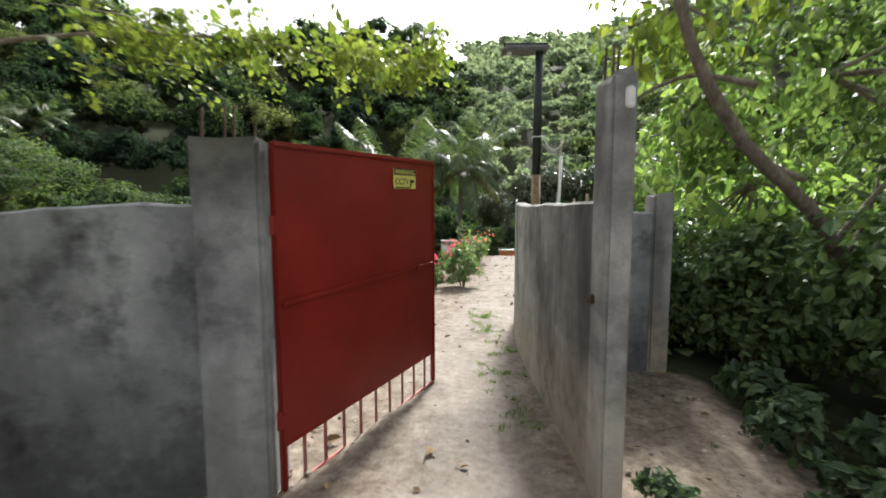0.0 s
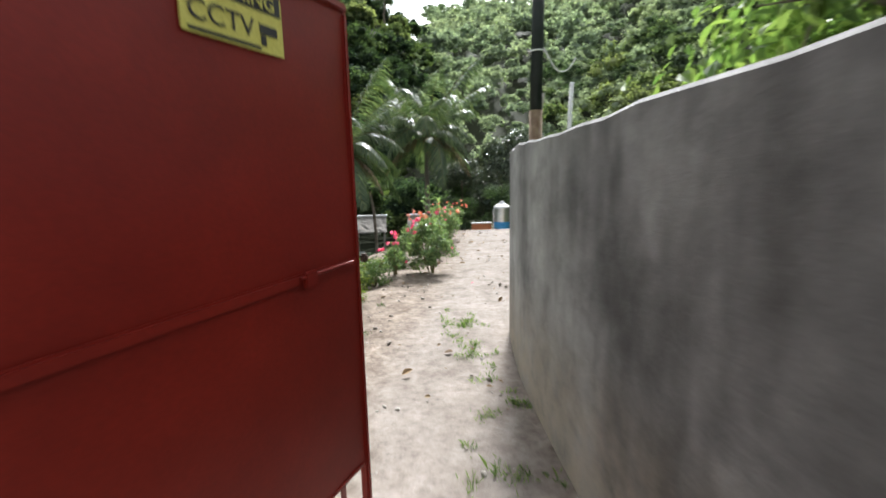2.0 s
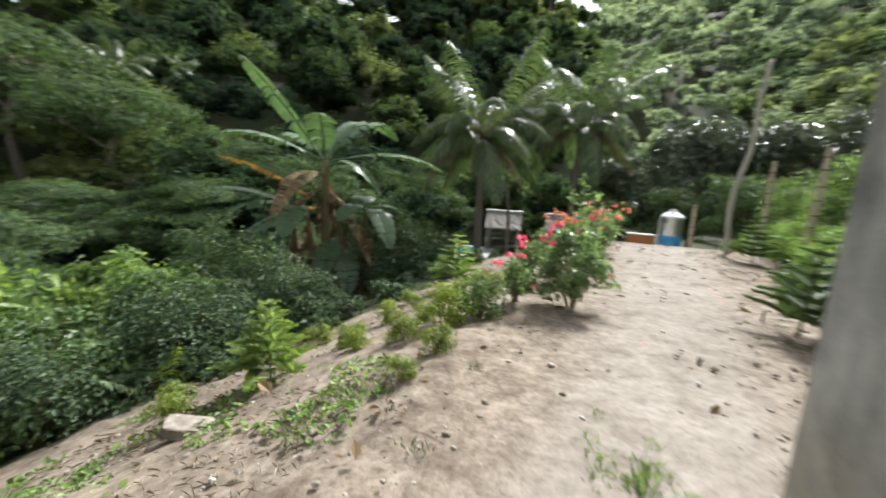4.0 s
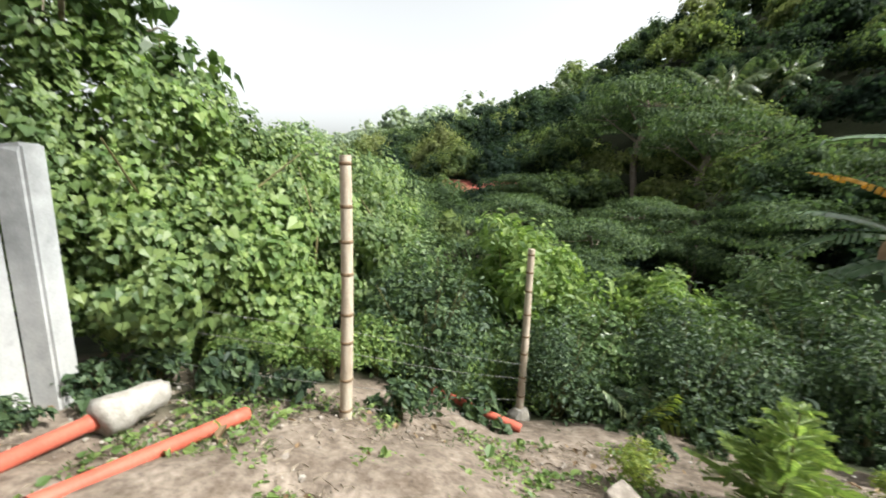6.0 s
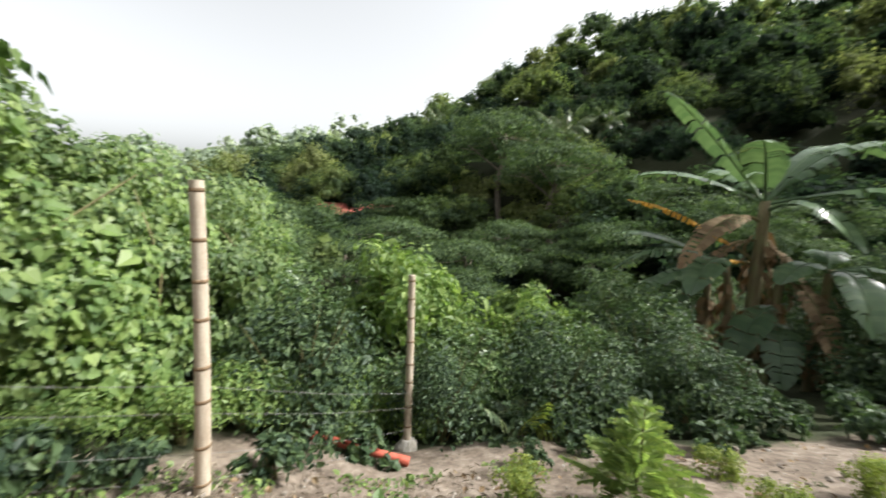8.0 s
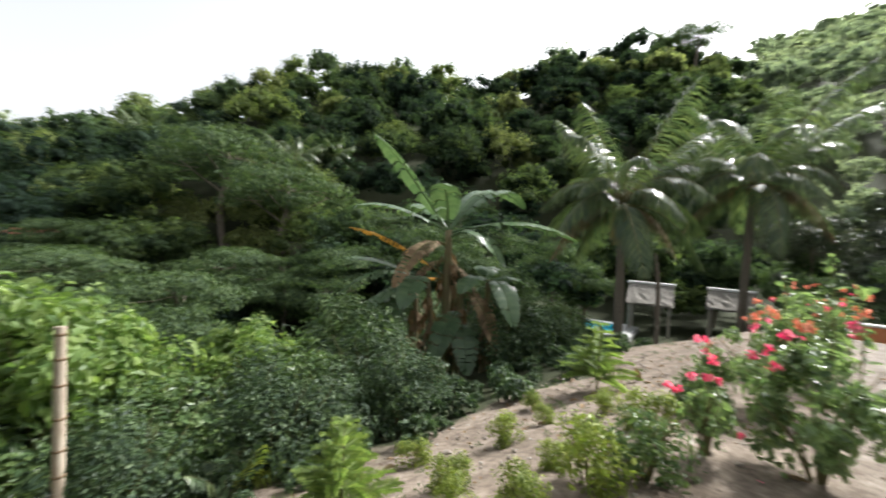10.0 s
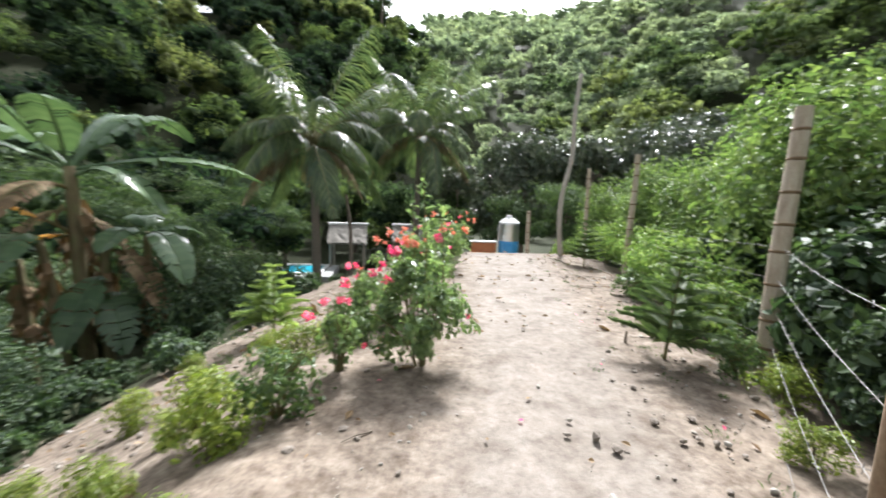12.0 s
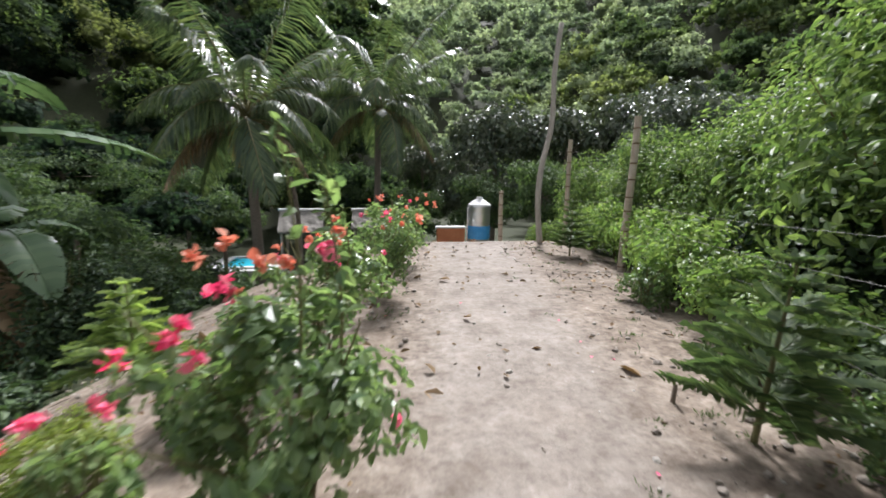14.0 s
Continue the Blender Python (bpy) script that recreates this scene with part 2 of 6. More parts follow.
PALM_BARK = surface("palm_trunk", [(0.11, 0.09, 0.07), (0.19, 0.165, 0.135)], 8, 40, 0.9, 0, 0.7, (1, 1, 5))
STEMM = surface("green_brown_stem", [(0.10, 0.085, 0.04), (0.16, 0.15, 0.06)], 14, 60, 0.8)
BANANA_STEM = surface("banana_stem", [(0.085, 0.065, 0.035), (0.17, 0.14, 0.075), (0.13, 0.16, 0.06)], 6, 50, 0.75, 0, 0.3, (3, 3, 0.5))
DEAD = leafy("dead_leaf", [(0.12, 0.075, 0.045), (0.19, 0.125, 0.075), (0.27, 0.19, 0.12)], 0.85, 0.15, False, (1.2, 1.0, 0.6))
DRY_FROND = leafy("yellowing_frond", [(0.20, 0.165, 0.055), (0.27, 0.215, 0.075), (0.33, 0.26, 0.10)], 0.6, 0.25, False, (1.2, 1.0, 0.6))
ORANGE_LEAF = leafy("yellowed_leaf", [(0.50, 0.24, 0.03), (0.60, 0.33, 0.05)], 0.7, 0.3, False, (1.2, 1.0, 0.5))
L_FOREST = leafy("forest_foliage", [(0.026, 0.046, 0.033), (0.044, 0.072, 0.042), (0.075, 0.112, 0.054), (0.135, 0.178, 0.068), (0.20, 0.225, 0.10)], 0.9, 0.40, True)
# forest greens lightened and evened out: aerial haze before the ridge, put into colour
L_RIDGE_HAZE = leafy("hazed_ridge_foliage", [(0.046, 0.070, 0.052), (0.070, 0.104, 0.062), (0.105, 0.148, 0.076), (0.165, 0.205, 0.09), (0.22, 0.245, 0.12)], 0.9, 0.5, True, mottle=0.5)
# paler leaf colours here carry the haze over the right-hand slope
L_SLOPE_HAZE = leafy("hazed_slope_foliage", [(0.085, 0.125, 0.070), (0.12, 0.165, 0.080), (0.17, 0.22, 0.095), (0.22, 0.25, 0.12)], 0.9, 0.42, True, mottle=0.5)
# no air haze in the scene: its pallor is painted into these far leaves
L_FAR_HAZE = leafy("hazed_far_foliage", [(0.25, 0.30, 0.25), (0.30, 0.345, 0.28), (0.35, 0.39, 0.31)], 0.95, 0.5, True, mottle=0.2)
L_DARK = leafy("dark_foliage", [(0.025, 0.045, 0.029), (0.049, 0.081, 0.041), (0.090, 0.131, 0.059)], 0.55, 0.32)
L_MID = leafy("green_foliage", [(0.050, 0.085, 0.039), (0.085, 0.135, 0.053), (0.14, 0.19, 0.075)], 0.34, 0.34)
L_VALLEY = leafy("valley_foliage", [(0.038, 0.064, 0.034), (0.066, 0.104, 0.046), (0.112, 0.155, 0.066)], 0.75, 0.36)
L_BRIGHT = leafy("bright_foliage", [(0.095, 0.157, 0.056), (0.162, 0.235, 0.078), (0.246, 0.314, 0.112)], 0.46, 0.48)
L_ROSE = leafy("rose_foliage", [(0.098, 0.150, 0.078), (0.163, 0.227, 0.111), (0.247, 0.312, 0.163)], 0.30, 0.46)
L_HEDGE = leafy("hedge_foliage", [(0.065, 0.108, 0.045), (0.12, 0.175, 0.066), (0.195, 0.25, 0.095)], 0.45, 0.44)
L_YELLOW = leafy("yellow_green_foliage", [(0.106, 0.150, 0.034), (0.176, 0.220, 0.047), (0.246, 0.273, 0.066)], 0.42, 0.42)
L_BLUE = leafy("grey_green_shiny_foliage", [(0.050, 0.070, 0.052), (0.085, 0.105, 0.075), (0.13, 0.14, 0.105)], 0.34, 0.15)
L_PALM = leafy("palm_foliage", [(0.058, 0.088, 0.052), (0.095, 0.130, 0.070), (0.165, 0.195, 0.098)], 0.29, 0.34)
L_PINE = leafy("pine_needles", [(0.14, 0.20, 0.075), (0.22, 0.29, 0.10), (0.31, 0.36, 0.14)], 0.5, 0.5)
L_PINE_DARK = leafy("dark_pine_needles", [(0.07, 0.11, 0.055), (0.11, 0.155, 0.07), (0.16, 0.20, 0.09)], 0.55, 0.4)
L_BANANA = leafy("banana_leaf", [(0.080, 0.130, 0.072), (0.122, 0.175, 0.100)], 0.26, 0.24)
PINK = leafy("pink_petals", [(0.72, 0.04, 0.17), (0.82, 0.10, 0.27), (0.86, 0.26, 0.38)], 0.55, 0.35, False, (1.2, 0.9, 0.9))
CORAL = leafy("coral_petals", [(0.62, 0.15, 0.09), (0.70, 0.25, 0.16), (0.74, 0.36, 0.26)], 0.55, 0.35, False, (1.2, 0.9, 0.9))
THATCH = surface("grey_thatch", [(0.20, 0.18, 0.16), (0.32, 0.30, 0.27)], 8, 50, 0.95, 0, 0.6)
TARP = surface("white_ridge_sheet", [(0.6, 0.6, 0.6), (0.72, 0.72, 0.71)], 6, 50, 0.6, 0, 0.1)
ORANGE_WALL = surface("orange_painted_wall", [(0.36, 0.13, 0.06), (0.46, 0.19, 0.09)], 4, 50, 0.8)
STAINLESS = surface("stainless_steel", [(0.62, 0.63, 0.64), (0.72, 0.72, 0.72)], 5, 60, 0.28, 0.9, 0.05)
BLUE = surface("blue_label", [(0.05, 0.28, 0.62), (0.10, 0.36, 0.68)], 8, 60, 0.5, 0, 0.05)
POOL = surface("pool_water", [(0.03, 0.40, 0.55), (0.06, 0.50, 0.64)], 1.5, 12, 0.06, 0, 0.15, None, 0.6)
ROOF_RED = surface("red_roof_sheet", [(0.336, 0.080, 0.064), (0.416, 0.136, 0.104)], 3, 40, 0.6)


# ---- geometry helpers ----
def arr(*p):
    return np.array(p, dtype=float)


def unit(a):
    return a / np.maximum(np.linalg.norm(a, axis=-1, keepdims=True), 1e-9)


def mesh_from(name, chunks, mats, smooth=False, tint=None):
    """One mesh from chunks (verts, faces, material index); faces as arrays or lists of index lists."""
    vs, loops, starts, mi, off, pos = [], [], [], [], 0, 0
    for ch in chunks:
        v, f = np.asarray(ch[0], dtype=float), ch[1]
        k = ch[2] if len(ch) > 2 else 0
        vs.append(v)
        if isinstance(f, np.ndarray):
            loops.append((f + off).ravel())
            starts.append(pos + np.arange(len(f)) * f.shape[1])
            pos += f.size
            mi.append(np.full(len(f), k))
        else:
            for q in f:
                loops.append(np.array(q) + off)
                starts.append(np.array([pos]))
                pos += len(q)
            mi.append(np.full(len(f), k))
        off += len(v)
    V, Lp, S, M = np.concatenate(vs), np.concatenate(loops), np.concatenate(starts), np.concatenate(mi)
    me = bpy.data.meshes.new(name)
    me.vertices.add(len(V))
    me.vertices.foreach_set("co", V.astype(np.float32).ravel())
    me.loops.add(len(Lp))
    me.loops.foreach_set("vertex_index", Lp.astype(np.int32))
    me.polygons.add(len(S))
    me.polygons.foreach_set("loop_start", S.astype(np.int32))
    me.polygons.foreach_set("material_index", M.astype(np.int32))
    me.polygons.foreach_set("use_smooth", np.full(len(S), bool(smooth)))
    for m in (mats if isinstance(mats, (list, tuple)) else [mats]):
        me.materials.append(m)
    me.update(calc_edges=True)
    if tint is not None:
        at = me.attributes.new("tint", "FLOAT", "FACE")
        at.data.foreach_set("value", np.asarray(tint, dtype=np.float32))
    return me


def thing(name, at, label, category, group="", rz=0.0, kind=""):
    ob = tagged(new(name), label, category, group, kind)
    ob.matrix_world = pose(*at, 0, 0, rz)
    return ob


def part(name, chunks, material, parent, label="", smooth=False):
    data = chunks if isinstance(chunks, bpy.types.Mesh) else mesh_from(name, chunks, material, smooth)
    ob = new(name, data)
    ob.parent = parent
    return tagged(ob, label)


def solid(name, chunks, material, label, category, kind="", group="", smooth=False, tint=None):
    return tagged(new(name, mesh_from(name, chunks, material, smooth, tint)), label, category, group, kind)


def box(cx, cy, cz, sx, sy, sz, bev=0.01, rz=0.0, k=0, segs=2):
    bm = bmesh.new()
    bmesh.ops.create_cube(bm, size=1)
    for v in bm.verts:
        v.co = (v.co.x * sx, v.co.y * sy, v.co.z * sz)
    if bev:
        bmesh.ops.bevel(bm, geom=bm.edges[:], offset=min(bev, 0.45 * min(sx, sy, sz)), segments=segs, affect="EDGES")
    m = pose(cx, cy, cz, 0, 0, rz)
    bm.verts.index_update()
    out = ([tuple(m @ v.co) for v in bm.verts], [[v.index for v in f.verts] for f in bm.faces], k)
    bm.free()
    return out


def tube(pts, radii, sides=8, k=0, cap=True, wob=0.0):
    pts = np.asarray(pts, dtype=float)
    n = len(pts)
    rad = np.full(n, radii) if np.isscalar(radii) else np.asarray(radii, dtype=float)
    tan = unit(np.gradient(pts, axis=0))
    ref = np.array([0.0, 0.0, 1.0]) if abs(tan[0][2]) < 0.9 else np.array([1.0, 0.0, 0.0])
    u = unit(np.cross(tan, ref))
    w = np.cross(tan, u)
    a = np.arange(sides) * 2 * math.pi / sides
    ring = rad[:, None] * (1 + wob * R.normal(size=(n, sides)))
    V = pts[:, None] + ring[..., None] * (np.cos(a)[None, :, None] * u[:, None] + np.sin(a)[None, :, None] * w[:, None])
    i, j = np.meshgrid(np.arange(n - 1), np.arange(sides), indexing="ij")
    j2 = (j + 1) % sides
    F = np.stack([i * sides + j, i * sides + j2, (i + 1) * sides + j2, (i + 1) * sides + j], -1).reshape(-1, 4)
    V = V.reshape(-1, 3)
    if not cap:
        return (V, F, k)
    faces = [list(q) for q in F] + [list(range(sides))[::-1], [(n - 1) * sides + s for s in range(sides)]]
    return (V, faces, k)


def curve_pts(ctrl, n=12):
    """A smooth line through the control points."""
    c = np.asarray(ctrl, dtype=float)
    t = np.linspace(0, len(c) - 1, n)
    out = []
    for x in t:
        i = min(int(x), len(c) - 2)
        f = x - i
        p0, p1, p2, p3 = c[max(i - 1, 0)], c[i], c[i + 1], c[min(i + 2, len(c) - 1)]
        out.append(0.5 * (2 * p1 + (p2 - p0) * f + (2 * p0 - 5 * p1 + 4 * p2 - p3) * f * f + (3 * p1 - p0 - 3 * p2 + p3) * f ** 3))
    return np.array(out)


OVAL = (np.array([[0, 0, 0], [0.5, 0.38, 0.10], [0.36, 0.72, 0.04], [0, 1, -0.14], [-0.36, 0.72, 0.04], [-0.5, 0.38, 0.10]]),
        np.array([[0, 1, 2], [0, 2, 3], [0, 3, 4], [0, 4, 5]]))
HEART = (np.array([[0, 0.06, 0], [0.32, -0.06, 0.05], [0.55, 0.28, 0.09], [0, 1, -0.12], [-0.55, 0.28, 0.09], [-0.32, -0.06, 0.05]]),
         np.array([[0, 1, 2], [0, 2, 3], [0, 3, 4], [0, 4, 5]]))
DIAMOND = (np.array([[0, 0, 0], [0.5, 0.45, 0.10], [0, 1, -0.08], [-0.5, 0.45, 0.10]]), np.array([[0, 1, 2], [0, 2, 3]]))


def leaves(C, N, length, width, shape=OVAL, var=0.35, up=None, k=0, rng=R):
    C, N = np.asarray(C, dtype=float), unit(np.asarray(N, dtype=float))
    n = len(C)
    d = rng.normal(size=(n, 3)) if up is None else rng.normal(size=(n, 3)) * 0.45 + np.asarray(up)
    v = unit(d - (d * N).sum(1, keepdims=True) * N)
    u = np.cross(v, N)
    s = np.exp(rng.normal(size=(n, 1, 1)) * var)
    T, F = shape
    V = C[:, None] + s * (T[None, :, 0:1] * width * u[:, None] + T[None, :, 1:2] * length * v[:, None] + T[None, :, 2:3] * length * N[:, None])
    Fs = (F[None] + (np.arange(n) * len(T))[:, None, None]).reshape(-1, F.shape[1])
    return (V.reshape(-1, 3), Fs, k)


def sphere_dirs(n, rng=R, low=-1.0):
    z = rng.uniform(low, 1, n)
    a = rng.uniform(0, 2 * math.pi, n)
    r = np.sqrt(1 - z * z)
    return np.stack([r * np.cos(a), r * np.sin(a), z], 1)


def crown(centre, radii, n, clumps=12, rng=R, low=-0.35, spread=0.42, calm=0.45):
    """Points and normals of an uneven crown made of clumps, with gaps between them."""
    centre, radii = np.asarray(centre, dtype=float), np.asarray(radii, dtype=float)
    d = sphere_dirs(clumps, rng, low)
    cc = centre + d * radii * rng.uniform(0.45, 0.88, (clumps, 1))
    cr = radii[None] * rng.uniform(0.6, 1.15, (clumps, 1)) * spread
    w = rng.integers(0, clumps, n)
    q = sphere_dirs(n, rng, -0.7)
    p = cc[w] + q * cr[w] * rng.uniform(0.55, 1.05, (n, 1))
    nn = unit(q * 0.8 + d[w] * 0.4 + np.array([0, 0, 0.45]) + rng.normal(size=(n, 3)) * calm)
    return p, nn


# ---- the lie of the land ----
# bearing to the left of straight ahead, ridge's height angle, ridge's distance from the gate path
RIDGE = np.array([(-180, 6, 90), (-120, 10, 70), (-70, 24, 90), (-45, 26, 110), (-30, 24.5, 150), (-20, 23, 210), (-10, 23.4, 220), (-4, 22.6, 210), (-1.5, 22.6, 100), (7, 25.4, 92),
                  (20, 24.2, 84), (28, 22.3, 80), (43, 22.6, 78), (50, 22.0, 80), (57, 20.4, 84), (62, 17.2, 90), (72, 12.6, 105), (82, 8.2, 125), (90, 6.0, 220), (99, 3.8, 320), (104, 2.5, 320), (180, 4, 160)])


def edge_left(y):
    """The left edge of the level path."""
    return np.where(y < 6.5, -0.35, 0.05 + 0.21 * (np.maximum(y, 6.5) - 8.4))


def land(x, y):
    x, y = np.asarray(x, dtype=float), np.asarray(y, dtype=float)
    s = edge_left(y) - x
    k = np.interp(y, [-5, 2, 4, 5.4, 9, 16], [0.10, 0.12, 0.22, 0.42, 0.40, 0.34])
    left = -k * (np.sqrt(np.maximum(s, 0) ** 2 + 0.25) - 0.5)
    left = np.where(s > 0, left, 0.0) - 0.16 * np.maximum(s - 7, 0) * 0.3
    ahead = -0.26 * np.maximum(y - 14.6, 0)
    right = -0.10 * np.maximum(x - np.interp(y, [0, 4, 8, 14], [1.6, 2.2, 2.7, 4.3]), 0)
    near = np.maximum(left + ahead + right, np.interp(y, [15, 21], [-5.0, -2.5]))
    bx, by = x, y - 5.5
    r, b = np.hypot(bx, by), np.degrees(np.arctan2(-bx, by))
    el, rd = np.interp(b, RIDGE[:, 0], RIDGE[:, 1]), np.interp(b, RIDGE[:, 0], RIDGE[:, 2])
    top = rd * np.tan(np.radians(el)) + 1.3 - np.where(rd > 130, 4.0, 5.0)
    r0 = np.interp(b, [-180, -90, -45, -20, 5, 40, 80, 120, 180], [20, 24, 40, 44, 32, 24, 23, 26, 14])
    f = np.clip((r - r0) / (rd - r0), 0, 1)
    hill = -5 + (top + 5) * f ** 0.92 - 0.32 * np.maximum(r - rd, 0)
    hill = np.where(r > rd + 40, np.maximum(hill, -30.0), hill)
    return np.where(r > r0, np.maximum(near, hill), near)


def trodden_line(y):
    return np.interp(y, [-3, 2, 4.5, 8, 14.5, 20], [0.05, 0.15, 0.32, 1.35, 2.75, 3.7])


def build_ground():
    ang = np.radians(np.concatenate([np.arange(0, 360, 1.0)]))
    rad = np.concatenate([np.arange(0.0, 16, 0.13), np.geomspace(16, 420, 80), [800, 1600, 3200]])
    A, Q = np.meshgrid(ang, rad, indexing="ij")
    X, Y = -np.sin(A) * Q, 5.5 + np.cos(A) * Q
    Z = land(X, Y)
    near = np.clip(1 - Q / 22, 0, 1)
    rough = np.array([noise.fractal(Vector((px * 0.9, py * 0.9, 0.3)), 1.0, 2.1, 5) for px, py in zip(X.ravel(), Y.ravel())]).reshape(X.shape)
    s = edge_left(Y) - X
    Z = Z + rough * near * np.where(s > 0, 0.095, 0.026)
    Z[:, 0] = Z[:, 0].mean()
    n, m = X.shape
    i, j = np.meshgrid(np.arange(n), np.arange(m - 1), indexing="ij")
    i2 = (i + 1) % n
    F = np.stack([i * m + j, i2 * m + j, i2 * m + j + 1, i * m + j + 1], -1).reshape(-1, 4)
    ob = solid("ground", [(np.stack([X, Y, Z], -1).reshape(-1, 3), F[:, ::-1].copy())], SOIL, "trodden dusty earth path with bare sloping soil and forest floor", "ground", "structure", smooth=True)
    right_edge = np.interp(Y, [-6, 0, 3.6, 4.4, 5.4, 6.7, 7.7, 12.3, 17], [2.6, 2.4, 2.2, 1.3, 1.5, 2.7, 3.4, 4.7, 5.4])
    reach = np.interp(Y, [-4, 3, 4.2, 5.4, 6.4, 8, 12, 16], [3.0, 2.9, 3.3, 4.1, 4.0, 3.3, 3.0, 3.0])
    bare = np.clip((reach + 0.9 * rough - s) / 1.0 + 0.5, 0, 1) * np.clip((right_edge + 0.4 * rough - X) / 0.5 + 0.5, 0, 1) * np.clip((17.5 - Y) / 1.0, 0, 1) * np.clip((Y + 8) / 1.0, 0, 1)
    tr = np.exp(-((X - trodden_line(Y)) / np.interp(Y, [2, 5, 9, 14], [0.5, 0.62, 0.75, 0.9])) ** 2) * 0.95
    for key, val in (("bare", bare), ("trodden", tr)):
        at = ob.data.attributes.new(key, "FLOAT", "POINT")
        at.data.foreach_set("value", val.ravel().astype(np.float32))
    return ob


ground = build_ground()


def gz(x, y):
    return float(land(x, y))


# ---- walls ----
def wall_run(name, ctrl, thick, top, low, material, label, n=14, back=None):
    """A wall with thickness along a smooth line, its coping slightly uneven."""
    p = curve_pts([(*c, 0) for c in ctrl], n)
    tan = unit(np.gradient(p, axis=0))
    side = np.stack([tan[:, 1], -tan[:, 0], np.zeros(n)], 1)
    tops = np.interp(np.linspace(0, 1, n), np.linspace(0, 1, len(top)), top) + 0.008 * R.normal(size=n)
    b = 0.015
    prof = [(0, low, 0), (0, None, -b), (b, None, 0), (thick - b, None, 0), (thick, None, -b), (thick, low, 0)]
    rows = []
    for i in range(n):
        rows += [tuple(p[i] + side[i] * o + np.array([0, 0, z if z is not None else tops[i] + dz])) for o, z, dz in prof]
    m = len(prof)
    f = [[i * m + j, i * m + j + 1, (i + 1) * m + j + 1, (i + 1) * m + j] for i in range(n - 1) for j in range(m - 1)]
    f += [list(range(m))[::-1], [(n - 1) * m + j for j in range(m)]]
    ob = solid(name, [(rows, f)], [material, back or material], label, "wall", "structure")
    for i in range(0, (n - 1) * (m - 1), m - 1):
        ob.data.polygons[i].material_index = 1
    return ob


wall_run("wall_west", [(-2.56, 2.27), (-2.1, 2.27), (-1.34, 2.27)], 0.15, [1.50, 1.56, 1.57], -0.9, CEMENT_DARK, "weathered grey cement wall with black stains beside the gate", 10, CEMENT_PALE)
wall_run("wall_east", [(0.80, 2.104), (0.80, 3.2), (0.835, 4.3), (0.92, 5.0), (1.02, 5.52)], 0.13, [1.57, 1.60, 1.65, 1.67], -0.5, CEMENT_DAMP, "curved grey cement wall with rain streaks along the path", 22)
wall_run("wall_wing", [(0.985, 3.80), (1.5, 3.80), (1.955, 3.80)], 0.13, [1.53, 1.53, 1.53], -0.6, CEMENT_DARK, "unplastered dark grey block wall beyond the gate post", 8)


def post(name, at, size, low, label, material, slope=0.0):
    t = thing(name, (at[0], at[1], low), label, "gate post")
    v, f, _ = box(0, 0, size[2] / 2, size[0], size[1], size[2], 0.018, 0, 0, 2)
    v = np.array(v)
    v[:, 2] = np.where(v[:, 2] > size[2] * 0.6, v[:, 2] + slope * v[:, 0] + 0.012 * R.normal(size=len(v)), v[:, 2])
    part("shaft", [(v, f)], material, t)
    return t


west_post = post("gate_post", (-1.105, 2.13), (0.36, 0.27, 2.45), -0.55, "squat grey cement gate post with mossy dark head", CEMENT_MOSS)
for dx, dy, h in ((-0.13, -0.08, 0.15), (-0.10, 0.08, 0.2), (0.03, -0.07, 0.16), (0.06, 0.09, 0.12)):
    part("rebar", [tube([(dx, dy, 2.40), (dx + 0.01, dy, 2.45 + h)], 0.007, 6)], STEEL, west_post, "rusty rebar stub")
end_post = post("gate_post", (0.857, 1.998), (0.13, 0.205, 2.68), -0.5, "slender grey cement gate post with bare rebar on top", CEMENT, 0.25)
for dx, dy, h in ((-0.045, -0.06, 0.13), (-0.03, 0.07, 0.17), (0.03, 0.06, 0.14), (0.05, -0.05, 0.12)):
    part("rebar", [tube([(dx, dy, 2.60), (dx + 0.004, dy, 2.68 + h)], 0.006, 6)], STEEL, end_post, "rusty rebar stub")
bell = part("bell_box", [box(0.02, -0.112, 2.55, 0.045, 0.022, 0.10, 0.008)], WHITE, end_post, "white plastic bell box")
part("latch_socket", [box(-0.070, 0.05, 1.56, 0.02, 0.05, 0.05, 0.006), tube([(-0.07, 0.05, 1.55), (-0.10, 0.055, 1.55)], 0.012, 8)], STEEL, end_post, "rusty latch socket")
wing_post = post("wall_pillar", (2.05, 3.74), (0.19, 0.19, 2.25), -0.55, "rough grey cement pillar ending the block wall", CEMENT)
tagged(wing_post, "", "pillar")
west_end = post("wall_pillar", (-2.642, 2.36), (0.16, 0.19, 2.1), -0.75, "pale cement pillar ending the wall by vines", CEMENT_PALE)
tagged(west_end, "", "pillar")


